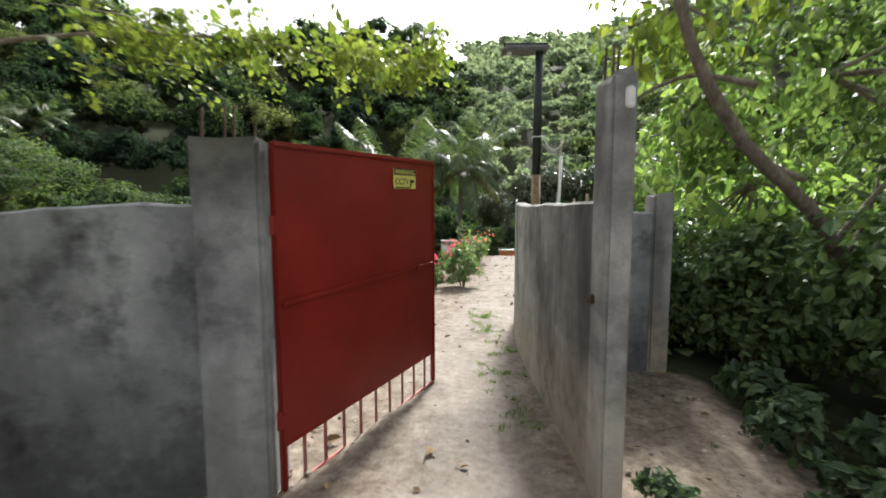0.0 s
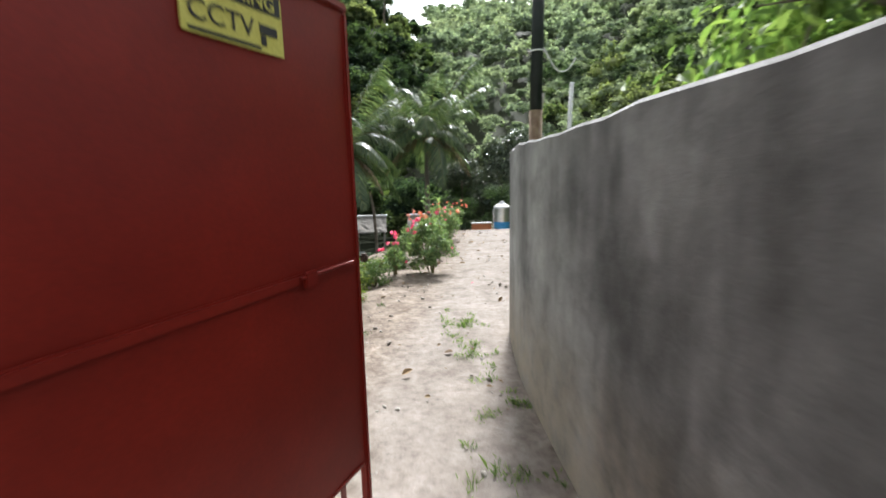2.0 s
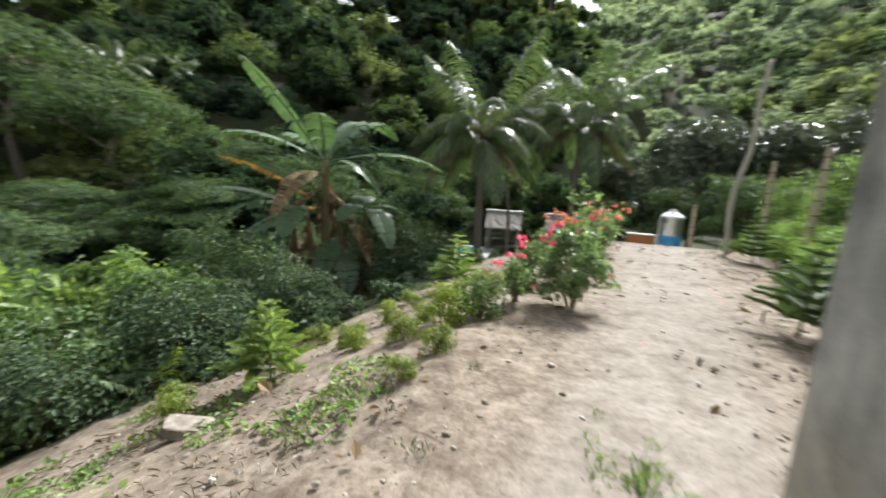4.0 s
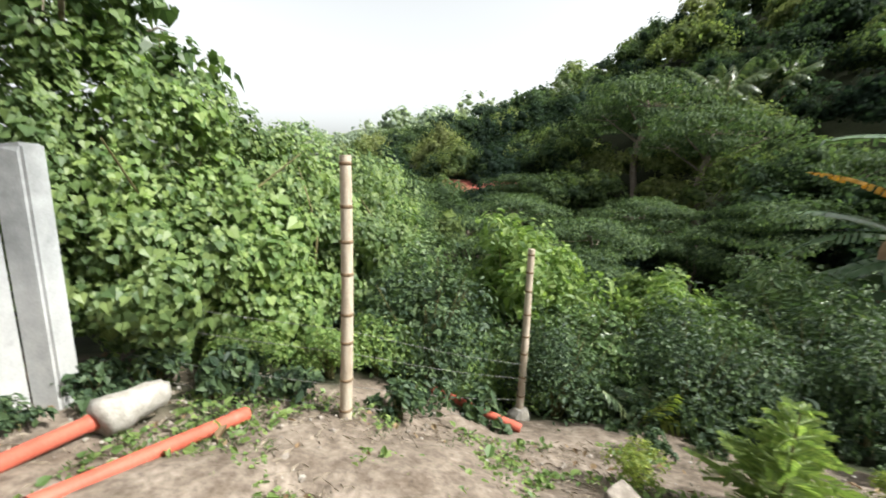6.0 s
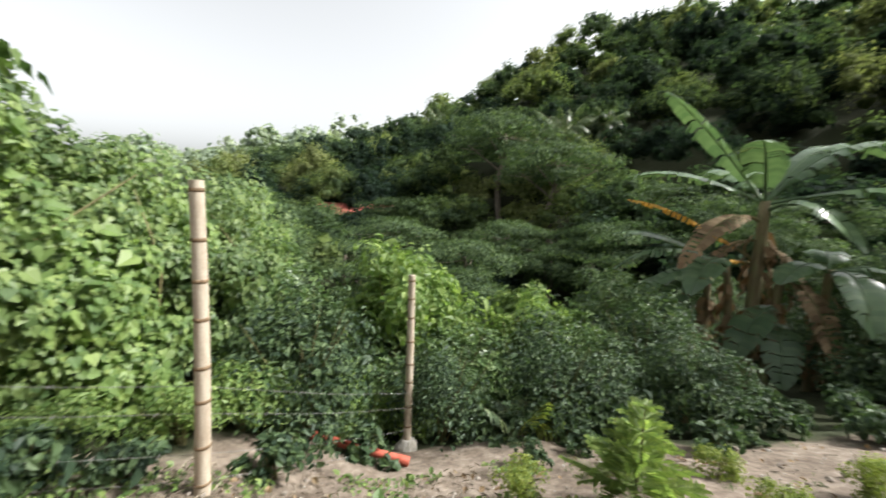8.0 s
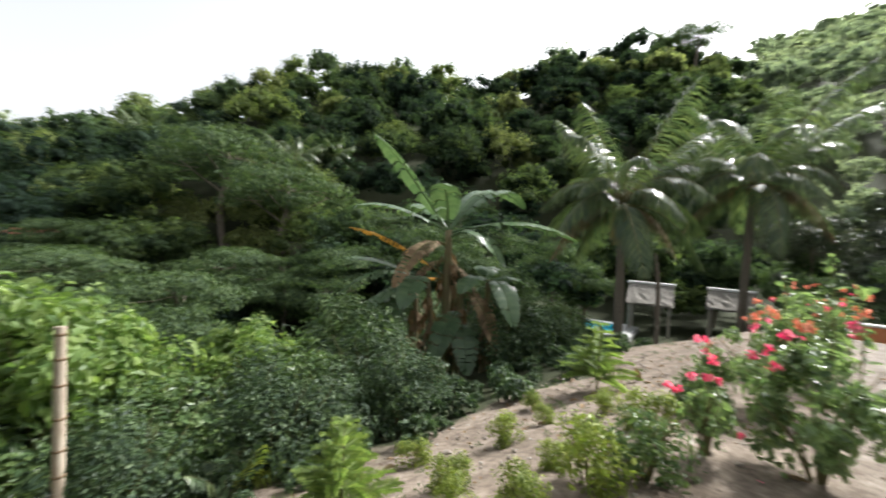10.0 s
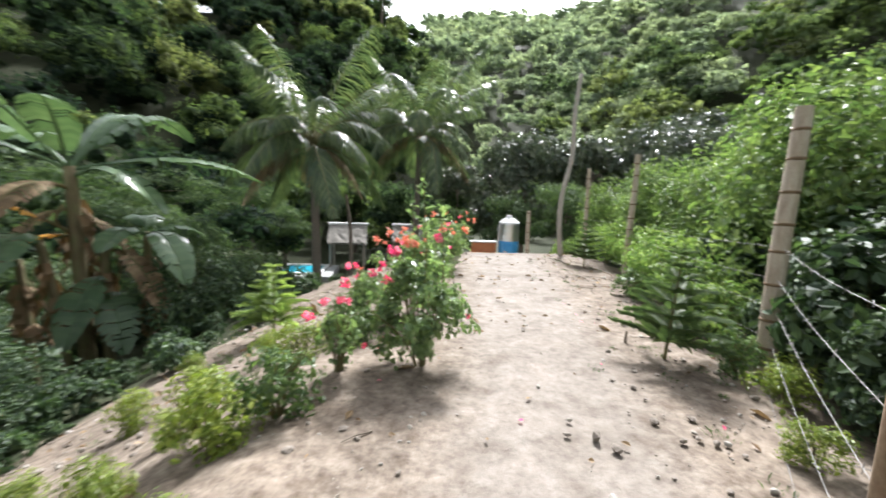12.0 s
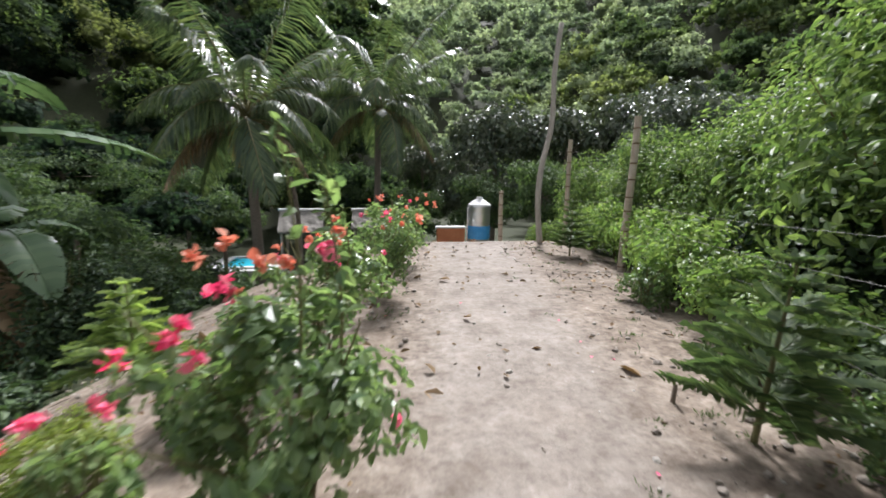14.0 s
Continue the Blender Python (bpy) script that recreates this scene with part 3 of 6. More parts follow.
# ---- red steel gate, standing open ----
def red_gate():
    g = thing("metal_gate", (-0.965, 2.19, -0.04), "open red painted steel gate with barred foot", "gate")
    g.matrix_world = pose(-0.90, 2.08, -0.07, 0, 0, 58.9)
    W, H, lo = 1.57, 1.955, 0.29
    n, m = 18, 14
    vs, fs = [], []
    for side, y0 in ((0, -0.012), (1, 0.012)):
        for i in range(n + 1):
            for j in range(m + 1):
                x, z = 0.02 + (W - 0.04) * i / n, lo + (H - 0.03 - lo) * j / m
                dent = 0.005 * noise.noise(Vector((x * 3.1, z * 2.7, 4.2))) + 0.003 * noise.noise(Vector((x * 8, z * 7, 1.2)))
                vs.append((x, y0 + dent, z))
        o = side * (n + 1) * (m + 1)
        for i in range(n):
            for j in range(m):
                q = [o + i * (m + 1) + j, o + (i + 1) * (m + 1) + j, o + (i + 1) * (m + 1) + j + 1, o + i * (m + 1) + j + 1]
                fs.append(q if side == 0 else q[::-1])
    part("sheet", [(vs, fs)], RED, g, "slightly dented red steel sheet", True)
    for nm, b in (("top_rail", box(W / 2, 0, H - 0.012, W, 0.046, 0.034, 0.008)), ("bottom_rail", box(W / 2, 0, 0.012, W, 0.03, 0.028, 0.006)),
                  ("hinge_stile", box(0.012, 0, H / 2, 0.03, 0.042, H - 0.05, 0.007)), ("lock_stile", box(W - 0.012, 0, H / 2, 0.026, 0.040, H - 0.05, 0.007)),
                  ("middle_rail", box(W / 2, -0.019, 1.092, W - 0.05, 0.014, 0.036, 0.006)), ("sheet_rail", box(W / 2, 0, lo, W - 0.05, 0.028, 0.024, 0.006))):
        part(nm, [b], RED_WORN if nm in ("bottom_rail",) else RED, g)
    for i in range(9):
        x = 0.155 + i * (W - 0.3) / 8.0
        part("picket", [box(x, 0, 0.152, 0.028, 0.006, 0.255, 0.002)], RED_WORN, g, "worn red steel bar")
    for z in (0.45, 1.52):
        part("hinge", [tube([(-0.012, -0.012, z - 0.05), (-0.012, -0.012, z + 0.05)], 0.016, 10), box(0.012, -0.022, z, 0.035, 0.008, 0.06, 0.003)], RED, g, "red hinge")
    part("bolt", [tube([(W - 0.30, -0.034, 1.10), (W - 0.06, -0.034, 1.10)], 0.006, 8), box(W - 0.26, -0.033, 1.09, 0.05, 0.018, 0.05, 0.004)], RED, g, "red painted bolt bracket")
    part("bolt_knob", [box(W + 0.004, -0.034, 1.10, 0.022, 0.03, 0.03, 0.006)], STEEL, g, "dark steel bolt end")
    sx, sz = W - 0.425, 1.80
    s = part("warning_sticker", [box(sx, -0.0195, sz, 0.28, 0.002, 0.15, 0.0)], YELLOW, g, "yellow warning sticker with black print")
    part("header_bar", [box(sx, -0.0212, sz + 0.050, 0.268, 0.002, 0.050, 0.0)], INK, s, "black header bar")
    for txt, size, dx, z, ink in (("WARNING", 0.050, -0.126, sz + 0.033, YELLOW), ("CCTV", 0.066, -0.126, sz - 0.045, INK)):
        c = bpy.data.curves.new("lettering", "FONT")
        c.body, c.size, c.extrude = txt, size, 0.0006
        tmp = bpy.data.objects.new("lettering", c)
        me = bpy.data.meshes.new_from_object(tmp)
        bpy.data.objects.remove(tmp)
        me.materials.clear()
        me.materials.append(ink)
        ob = new("lettering", me)
        ob.parent = s
        ob.matrix_basis = pose(sx + dx, -0.0235, z, 90, 0, 0)
    part("camera_sign", [box(sx + 0.092, -0.0215, sz - 0.018, 0.055, 0.002, 0.024, 0.0, 0), box(sx + 0.075, -0.0215, sz - 0.045, 0.016, 0.002, 0.026, 0.0)], INK, s)
    part("small_print", [box(sx - 0.03, -0.0215, sz - 0.066, 0.19, 0.002, 0.008, 0)], INK, s)
    sag = Matrix(((1, 0, 0, 0), (0, 1, 0, 0), (0.045, 0, 1, 0), (0, 0, 0, 1)))  # the gate hangs askew
    for ob in g.children_recursive:
        ob.data.transform(ob.matrix_basis.inverted() @ sag @ ob.matrix_basis)
    return g


red_gate()


# ---- solar street lamp ----
def street_lamp():
    t = thing("street_lamp", (1.42, 6.05, gz(1.42, 6.05) - 0.05), "solar street lamp on a dark pole behind the wall", "street lamp")
    part("pole", [tube([(0, 0, 2.15), (0.01, 0, 3.2), (0.02, 0, 3.95)], [0.062, 0.06, 0.06], 14)], POLE_BLACK, t, "black painted pole", True)
    part("pole_foot", [tube([(0, 0, 0), (0, 0, 1.2), (0, 0, 2.16)], [0.066, 0.066, 0.065], 14)], POLE_RUST, t, "peeled brown foot of the pole", True)
    part("cable_tie", [tube([(0.075 * math.cos(a), 0.075 * math.sin(a), 2.72) for a in np.linspace(0, 6.28, 12)], 0.008, 5)], WHITE, t)
    head = part("lamp_head", [box(-0.20, 0, 3.99, 0.66, 0.26, 0.07, 0.02)], LAMP_GREY, t, "grey lamp case")
    part("solar_panel", [box(-0.20, 0, 4.035, 0.64, 0.25, 0.012, 0.004)], PANEL_DARK, head, "dark solar panel")
    part("bracket", [tube([(0.02, 0, 3.88), (0.0, 0, 3.97)], 0.03, 8)], LAMP_GREY, t)
    part("lens", [tube([(-0.43, -0.02, 3.965), (-0.43, -0.02, 3.92)], 0.035, 12)], WHITE, t, "white round lens")
    part("cable", [tube(curve_pts([(0.06, -0.03, 2.75), (0.2, -0.02, 2.55), (0.33, 0.02, 2.56), (0.42, 0.05, 2.68)], 14), 0.008, 5)], WHITE, t, "pale cable")
    return t


street_lamp()
t = thing("conduit_post", (1.76, 6.12, gz(1.76, 6.12) - 0.05), "thin pale conduit standing behind the wall", "conduit")
part("conduit", [tube([(0, 0, 0), (0.02, 0, 1.3), (0.06, 0, 2.45)], 0.022, 8)], WHITE, t, "", True)


# ---- forest on the hills ----
GR = (1 + 5 ** 0.5) / 2
ICO = unit(np.array([(-1, GR, 0), (1, GR, 0), (-1, -GR, 0), (1, -GR, 0), (0, -1, GR), (0, 1, GR), (0, -1, -GR), (0, 1, -GR), (GR, 0, -1), (GR, 0, 1), (-GR, 0, -1), (-GR, 0, 1)], dtype=float))
ICO_F = np.array([(0, 11, 5), (0, 5, 1), (0, 1, 7), (0, 7, 10), (0, 10, 11), (1, 5, 9), (5, 11, 4), (11, 10, 2), (10, 7, 6), (7, 1, 8), (3, 9, 4), (3, 4, 2), (3, 2, 6), (3, 6, 8), (3, 8, 9), (4, 9, 5), (2, 4, 11), (6, 2, 10), (8, 6, 7), (9, 8, 1)])


def forest(name, material, label, spots, per, leaf, rng, flat=0.75):
    """Tree crowns of many lumps: a ragged body of twigs and leaves in each, darkened as inner shade, single leaves
    standing off it.
    """
    P, N, T, BV, BF, BT, off = [], [], [], [], [], [], 0
    B, BFc = ICO, ICO_F
    for x, y, z, r, tint in spots:
        k = int(rng.integers(15, 24))
        hgt = r * flat * rng.uniform(0.75, 1.3)
        d = sphere_dirs(k, rng, -0.25)
        cc = arr(x, y, z + r * 0.85) + d * arr(r, r, hgt) * rng.uniform(0.5, 0.85, (k, 1))
        cr = arr(r, r, hgt * 0.9) * rng.uniform(0.22, 0.38, (k, 1))
        w = rng.integers(0, k, per)
        q = sphere_dirs(per, rng, -0.45)
        P.append(cc[w] + q * cr[w] * rng.uniform(0.6, 1.12, (per, 1)))
        N.append(unit(q + arr(0, 0, 0.25) + rng.normal(size=(per, 3)) * 0.35))
        tk = tint + 0.09 * rng.normal(size=k)
        T.append(tk[w].repeat(2))
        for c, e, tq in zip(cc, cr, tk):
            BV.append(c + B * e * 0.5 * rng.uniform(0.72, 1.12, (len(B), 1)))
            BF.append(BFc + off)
            # bodies a step darker than their leaves: shade inside the crown, as colour
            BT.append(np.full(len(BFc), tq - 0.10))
            off += len(B)
    body = (np.concatenate(BV), np.concatenate(BF))
    lv = leaves(np.concatenate(P), np.concatenate(N), leaf, leaf * 0.75, DIAMOND, 0.3, rng=rng)
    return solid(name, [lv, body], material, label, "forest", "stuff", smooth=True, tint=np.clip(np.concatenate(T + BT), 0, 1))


def scatter(rng, b0, b1, r0, r1, step, size, keep=1.0):
    """Spots over a sector of the hills, thinner with distance."""
    out = []
    r = r0
    while r < r1:
        n = max(1, int(radians(b1 - b0) * r / step))
        for i in range(n):
            if rng.random() > keep:
                continue
            b = radians(b0 + (b1 - b0) * (i + rng.uniform(-0.4, 1.2)) / n)
            q = r + rng.uniform(-0.5, 0.5) * step
            x, y = -math.sin(b) * q, 5.5 + math.cos(b) * q
            tone = 0.40 + 0.7 * noise.noise(Vector((x * 0.05, y * 0.05, 3.0))) + rng.normal() * 0.36
            out.append((x, y, gz(x, y), size * math.exp(min(0.42, rng.normal() * 0.3)), tone))
        r += step * 0.9
    return out


fr = np.random.default_rng(11)
forest("hill_forest", L_FOREST, "dense mixed green forest covering the near hillside", scatter(fr, -4, 102, 24, 50, 3.7, 2.5), 1700, 0.22, fr, 0.95)
forest("hill_forest", L_FOREST, "dense green forest at the foot of the hill", scatter(fr, 20, 95, 18.5, 24, 3.0, 1.9), 1300, 0.20, fr)
forest("hill_forest", L_FOREST, "dense dark green forest on the middle slope", scatter(fr, -3, 100, 50, 78, 4.8, 3.1), 1100, 0.36, fr, 0.95)
forest("hill_forest", L_RIDGE_HAZE, "dense forest towards the ridge, its dark green lightened as haze", scatter(fr, -2, 100, 78, 128, 6.0, 3.4), 760, 0.58, fr, 0.95)
forest("far_forest", L_FAR_HAZE, "pale forest on the nearer valley side, haze painted into its colour", scatter(fr, -40, -2, 52, 100, 4.2, 2.5), 560, 0.33, fr, 0.8)
forest("far_forest", L_FAR_HAZE, "pale forest on the far valley side, haze painted into its colour", scatter(fr, -60, -1.5, 100, 225, 6.0, 3.5), 300, 0.62, fr, 0.8)
forest("far_forest", L_FAR_HAZE, "distant wooded hill, its pale colour painted as haze", scatter(fr, 86, 112, 150, 330, 11, 6.0), 100, 1.6, fr, 0.8)
forest("hill_forest", L_SLOPE_HAZE, "forest on the slope beyond the fence, light green with painted-in haze", scatter(fr, -92, -21, 36, 84, 4.0, 2.8), 360, 0.40, fr, 0.8)
forest("hill_forest", L_FOREST, "forest closing the valley behind the gate", scatter(fr, 140, 262, 34, 60, 9.0, 4.0), 90, 0.9, fr, 0.8)


# ---- plants: makers ----
def shrub(name, label, category, r, h, n, size, material, shape=OVAL, clumps=11, stems=7, seed=1, group="", low=0.18, aspect=0.55):
    """A bush at the origin: woody stems and an uneven crown of single leaves."""
    g = np.random.default_rng(seed)
    t = thing(name, (0, 0, 0), label, category, group)
    for i in range(stems):
        a, q = g.uniform(0, 6.28), g.uniform(0.3, 0.85)
        part("stem", [tube(curve_pts([(0.03 * math.cos(a), 0.03 * math.sin(a), -0.1), (0.35 * q * r * math.cos(a), 0.35 * q * r * math.sin(a), h * 0.4), (q * r * math.cos(a + 0.3), q * r * math.sin(a + 0.3), h * g.uniform(0.65, 0.95))], 7),
                       np.linspace(0.006 + 0.008 * h, 0.003, 7), 5)], STEMM, t)
    p, nn = crown((0, 0, h * (0.5 + low / 2)), (r, r, h * (0.5 - low / 2)), n, clumps, g, -0.8, 0.46)
    part("foliage", [leaves(p, nn, size, size * aspect, shape, 0.3, rng=g)], material, t)
    return t


def put(ob, spots, seed=3, sink=0.0):
    """Stands copies of a thing about the land; the first spot takes the thing itself."""
    g = np.random.default_rng(seed)
    sc0 = None
    for i, (x, y, s) in enumerate(spots):
        m = pose(x, y, gz(x, y) - sink, g.uniform(-4, 4), g.uniform(-4, 4), g.uniform(0, 360)) @ Matrix.Diagonal((s, s, s * g.uniform(0.9, 1.1), 1))
        if i == 0:
            sc0 = m
        else:
            copy_thing(ob, m)
    ob.matrix_basis = sc0


def bamboo_post(x, y, z0, z1, lean, radius, label, seed):
    g = np.random.default_rng(seed)
    t = thing("bamboo_post", (x, y, z0), label, "fence post", "bamboo fence posts")
    H = z1 - z0
    n = 26
    zz = np.linspace(0, H, n)
    line = np.stack([lean[0] * zz / H + 0.012 * np.sin(zz * 2.3 + seed), lean[1] * zz / H + 0.01 * np.sin(zz * 1.9), zz], 1)
    part("culm", [tube(line, np.linspace(radius, radius * 0.82, n), 14, 0, False), tube(line[::-1][:4], radius * 0.62, 12, 0, True)], BAMBOO, t, "", True)
    z = 0.12
    while z < H - 0.05:
        c = np.array([np.interp(z, zz, line[:, k]) for k in range(3)])
        rr = radius * (1 - 0.18 * z / H)
        part("node", [tube([c + arr(0, 0, -0.012), c + arr(0, 0, -0.003), c + arr(0, 0, 0.005), c + arr(0, 0, 0.012)], [rr * 1.0, rr * 1.10, rr * 1.08, rr * 1.0], 14)], BAMBOO_NODE, t, "", True)
        z += g.uniform(0.19, 0.29)
    return t


def barbed_wire(a, b, seed):
    g = np.random.default_rng(seed)
    a, b = np.array(a, dtype=float), np.array(b, dtype=float)
    L = np.linalg.norm(b - a)
    mid = (a + b) / 2 - arr(0, 0, 0.012 * L)
    t = thing("barbed_wire", tuple(a), "slack grey barbed wire strand between fence posts", "barbed wire", "barbed wire strands")
    line = curve_pts([a - a, mid - a, b - a], max(10, int(L * 8)))
    part("strand", [tube(line, 0.0014, 5)], WIRE, t)
    ch = []
    for d in np.arange(0.08, L, 0.2):
        c = line[min(len(line) - 1, int(d / L * (len(line) - 1)))]
        for k in range(2):
            v = unit(g.normal(size=3)) * 0.018
            ch.append(tube([c - v, c + v], 0.0012, 3))
    tagged(part("barbs", ch, WIRE, t), kind="stuff")
    return t


def frond(g, L, droop, leaflet, width, n=34, twist=0.0, rise=0.9, hang=0.25):
    """A feather leaf along +x from the origin: rachis and two rows of hanging leaflets."""
    s = np.linspace(0, 1, 16)
    line = np.stack([L * (s - 0.10 * s ** 2), 0.10 * L * twist * s ** 2, L * (rise * s - droop * s ** 2)], 1)
    ch = [tube(line, np.linspace(0.028, 0.004, 16) * L / 3, 5)]
    V, F = [], []
    for i in range(n):
        f = 0.14 + 0.86 * i / (n - 1)
        p = np.array([np.interp(f, s, line[:, k]) for k in range(3)])
        d = unit(np.array([np.interp(min(f + 0.03, 1), s, line[:, k]) for k in range(3)]) - np.array([np.interp(f - 0.03, s, line[:, k]) for k in range(3)]))
        ln = leaflet * (math.sin(math.pi * min(1, 0.16 + 0.86 * f)) ** 0.6) * g.uniform(0.85, 1.1)
        for sd in (-1, 1):
            if hang > 0.3 and g.random() < 0.12:
                continue
            out = unit(np.cross(d, arr(0, 0, 1)) * sd)
            tip = unit(out * (0.85 if hang < 0.3 else g.uniform(0.5, 0.75)) + d * g.uniform(0.4, 0.65) + arr(0, 0, -hang - 0.45 * g.random()))
            m = p + tip * ln * 0.5 + arr(0, 0, 0.06 * ln)
            e = p + tip * ln + arr(0, 0, -0.22 * ln)
            w = unit(np.cross(tip, np.cross(out, d))) * width
            o = len(V)
            V += [p - w * 0.5, p + w * 0.5, m + w, m - w, e]
            F += [[o, o + 1, o + 2, o + 3], [o + 3, o + 2, o + 4]]
    return ch, (np.array(V), F)


def coconut_palm(x, y, z0, z1, L, seed, label, lean):
    g = np.random.default_rng(seed)
    t = thing("coconut_palm", (x, y, z0 - 0.1), label, "palm tree", "coconut palms")
    H = z1 - z0
    n = int(H / 0.09)
    zz = np.linspace(0, H, n)
    line = np.stack([lean * (zz / H) ** 1.5, 0 * zz, zz], 1)
    rad = np.interp(zz, [0, 0.4, H], [0.22, 0.16, 0.12]) * (1 + 0.05 * (np.arange(n) % 2))
    part("trunk", [tube(line, rad, 12, 0, True, 0.02)], PALM_BARK, t, "ringed grey trunk", True)
    top = arr(lean, 0, H)
    kinds = []
    for droop, rise in ((0.55, 1.45), (0.85, 1.25), (1.12, 1.0), (1.1, 0.70), (0.85, 0.22)):
        a, (V, F) = frond(g, L, droop, 0.92 * L / 3, 0.023, 84, g.uniform(-1.2, 1.2), rise, 0.42)
        kinds.append((mesh_from("rachis", a, STEMM), mesh_from("leaflets", [(V, F)], L_PALM), mesh_from("leaflets", [(V, F)], DEAD), mesh_from("leaflets", [(V, F)], DRY_FROND)))
    N = 27
    for i in range(N):
        q = i / (N - 1)
        kd = kinds[min(4, int(q * 5))]
        a = {N - 1: 176, N - 2: -80, N - 3: -12}.get(i, i * 137.5 + g.uniform(-12, 12))
        fr_ = new("frond", kd[0])
        fr_.parent = t
        fr_.matrix_basis = pose(top[0], top[1], top[2] + 0.25 * (1 - q), g.uniform(-12, 12), g.uniform(-10, 10), a) @ Matrix.Scale(g.uniform(0.8, 1.08) * (0.6 if i == N - 2 else 0.85 if i == N - 3 else 1.0), 4)
        lf = new("blade", kd[1] if i < N - 3 else (kd[3] if i == N - 2 else kd[2]))
        lf.parent = fr_
        tagged(lf, kind="stuff")
        if i >= N - 3:
            tagged(fr_, "withered hanging frond")
    ch = []
    for i in range(9):
        d = sphere_dirs(1, g)[0]
        c = top + arr(0.2 * d[0], 0.2 * d[1], -0.12 + 0.1 * d[2])
        V = [(c + arr(0, 0, 0.12)), *[c + 0.09 * arr(math.cos(k), math.sin(k), 0.3) for k in np.arange(6) * 1.047], *[c + 0.08 * arr(math.cos(k), math.sin(k), -0.6) for k in np.arange(6) * 1.047], (c - arr(0, 0, 0.11))]
        F = [[0, 1 + k, 1 + (k + 1) % 6] for k in range(6)] + [[1 + k, 7 + k, 7 + (k + 1) % 6, 1 + (k + 1) % 6] for k in range(6)] + [[13, 7 + (k + 1) % 6, 7 + k] for k in range(6)]
        ch.append((V, F))
    tagged(part("coconut_bunch", ch, STEMM, t, "bunch of coconuts", True), kind="stuff")
    return t


def banana_blade(L, W, droop, g, torn=0.3, rise=0.9):
    """A long blade along +x with a thick midrib, split by the wind into strips."""
    n = 26
    s = np.linspace(0, 1, n)
    line = np.stack([L * (s - 0.12 * s * s), 0 * s, L * (rise * s - droop * s * s)], 1)
    half = W * np.clip(np.sin(np.pi * np.clip((s - 0.12) / 0.88, 0, 1)) ** 0.55, 0.0, 1)
    V, F = [], []
    for sd in (-1, 1):
        for i in range(3, n - 1):
            gap = 0.0 if g.random() > torn else 0.35
            sag = 0.05 + 0.25 * (gap > 0) + 0.08 * g.random()
            a, b = line[i], line[i + 1] - (line[i + 1] - line[i]) * gap
            o = len(V)
            for p, hw in ((a, half[i]), (b, half[i + 1] if half[i + 1] > 0.01 else half[i] * 0.4)):
                V += [p, p + arr(0.03, sd * hw * 0.55, 0.10 * hw), p + arr(0.06, sd * hw, -sag * hw)]
            q = [[o, o + 1, o + 4, o + 3], [o + 1, o + 2, o + 5, o + 4]]
            F += q if sd > 0 else [w[::-1] for w in q]
    return [tube(line, np.linspace(0.035, 0.008, n), 6)], [(np.array(V), F)]


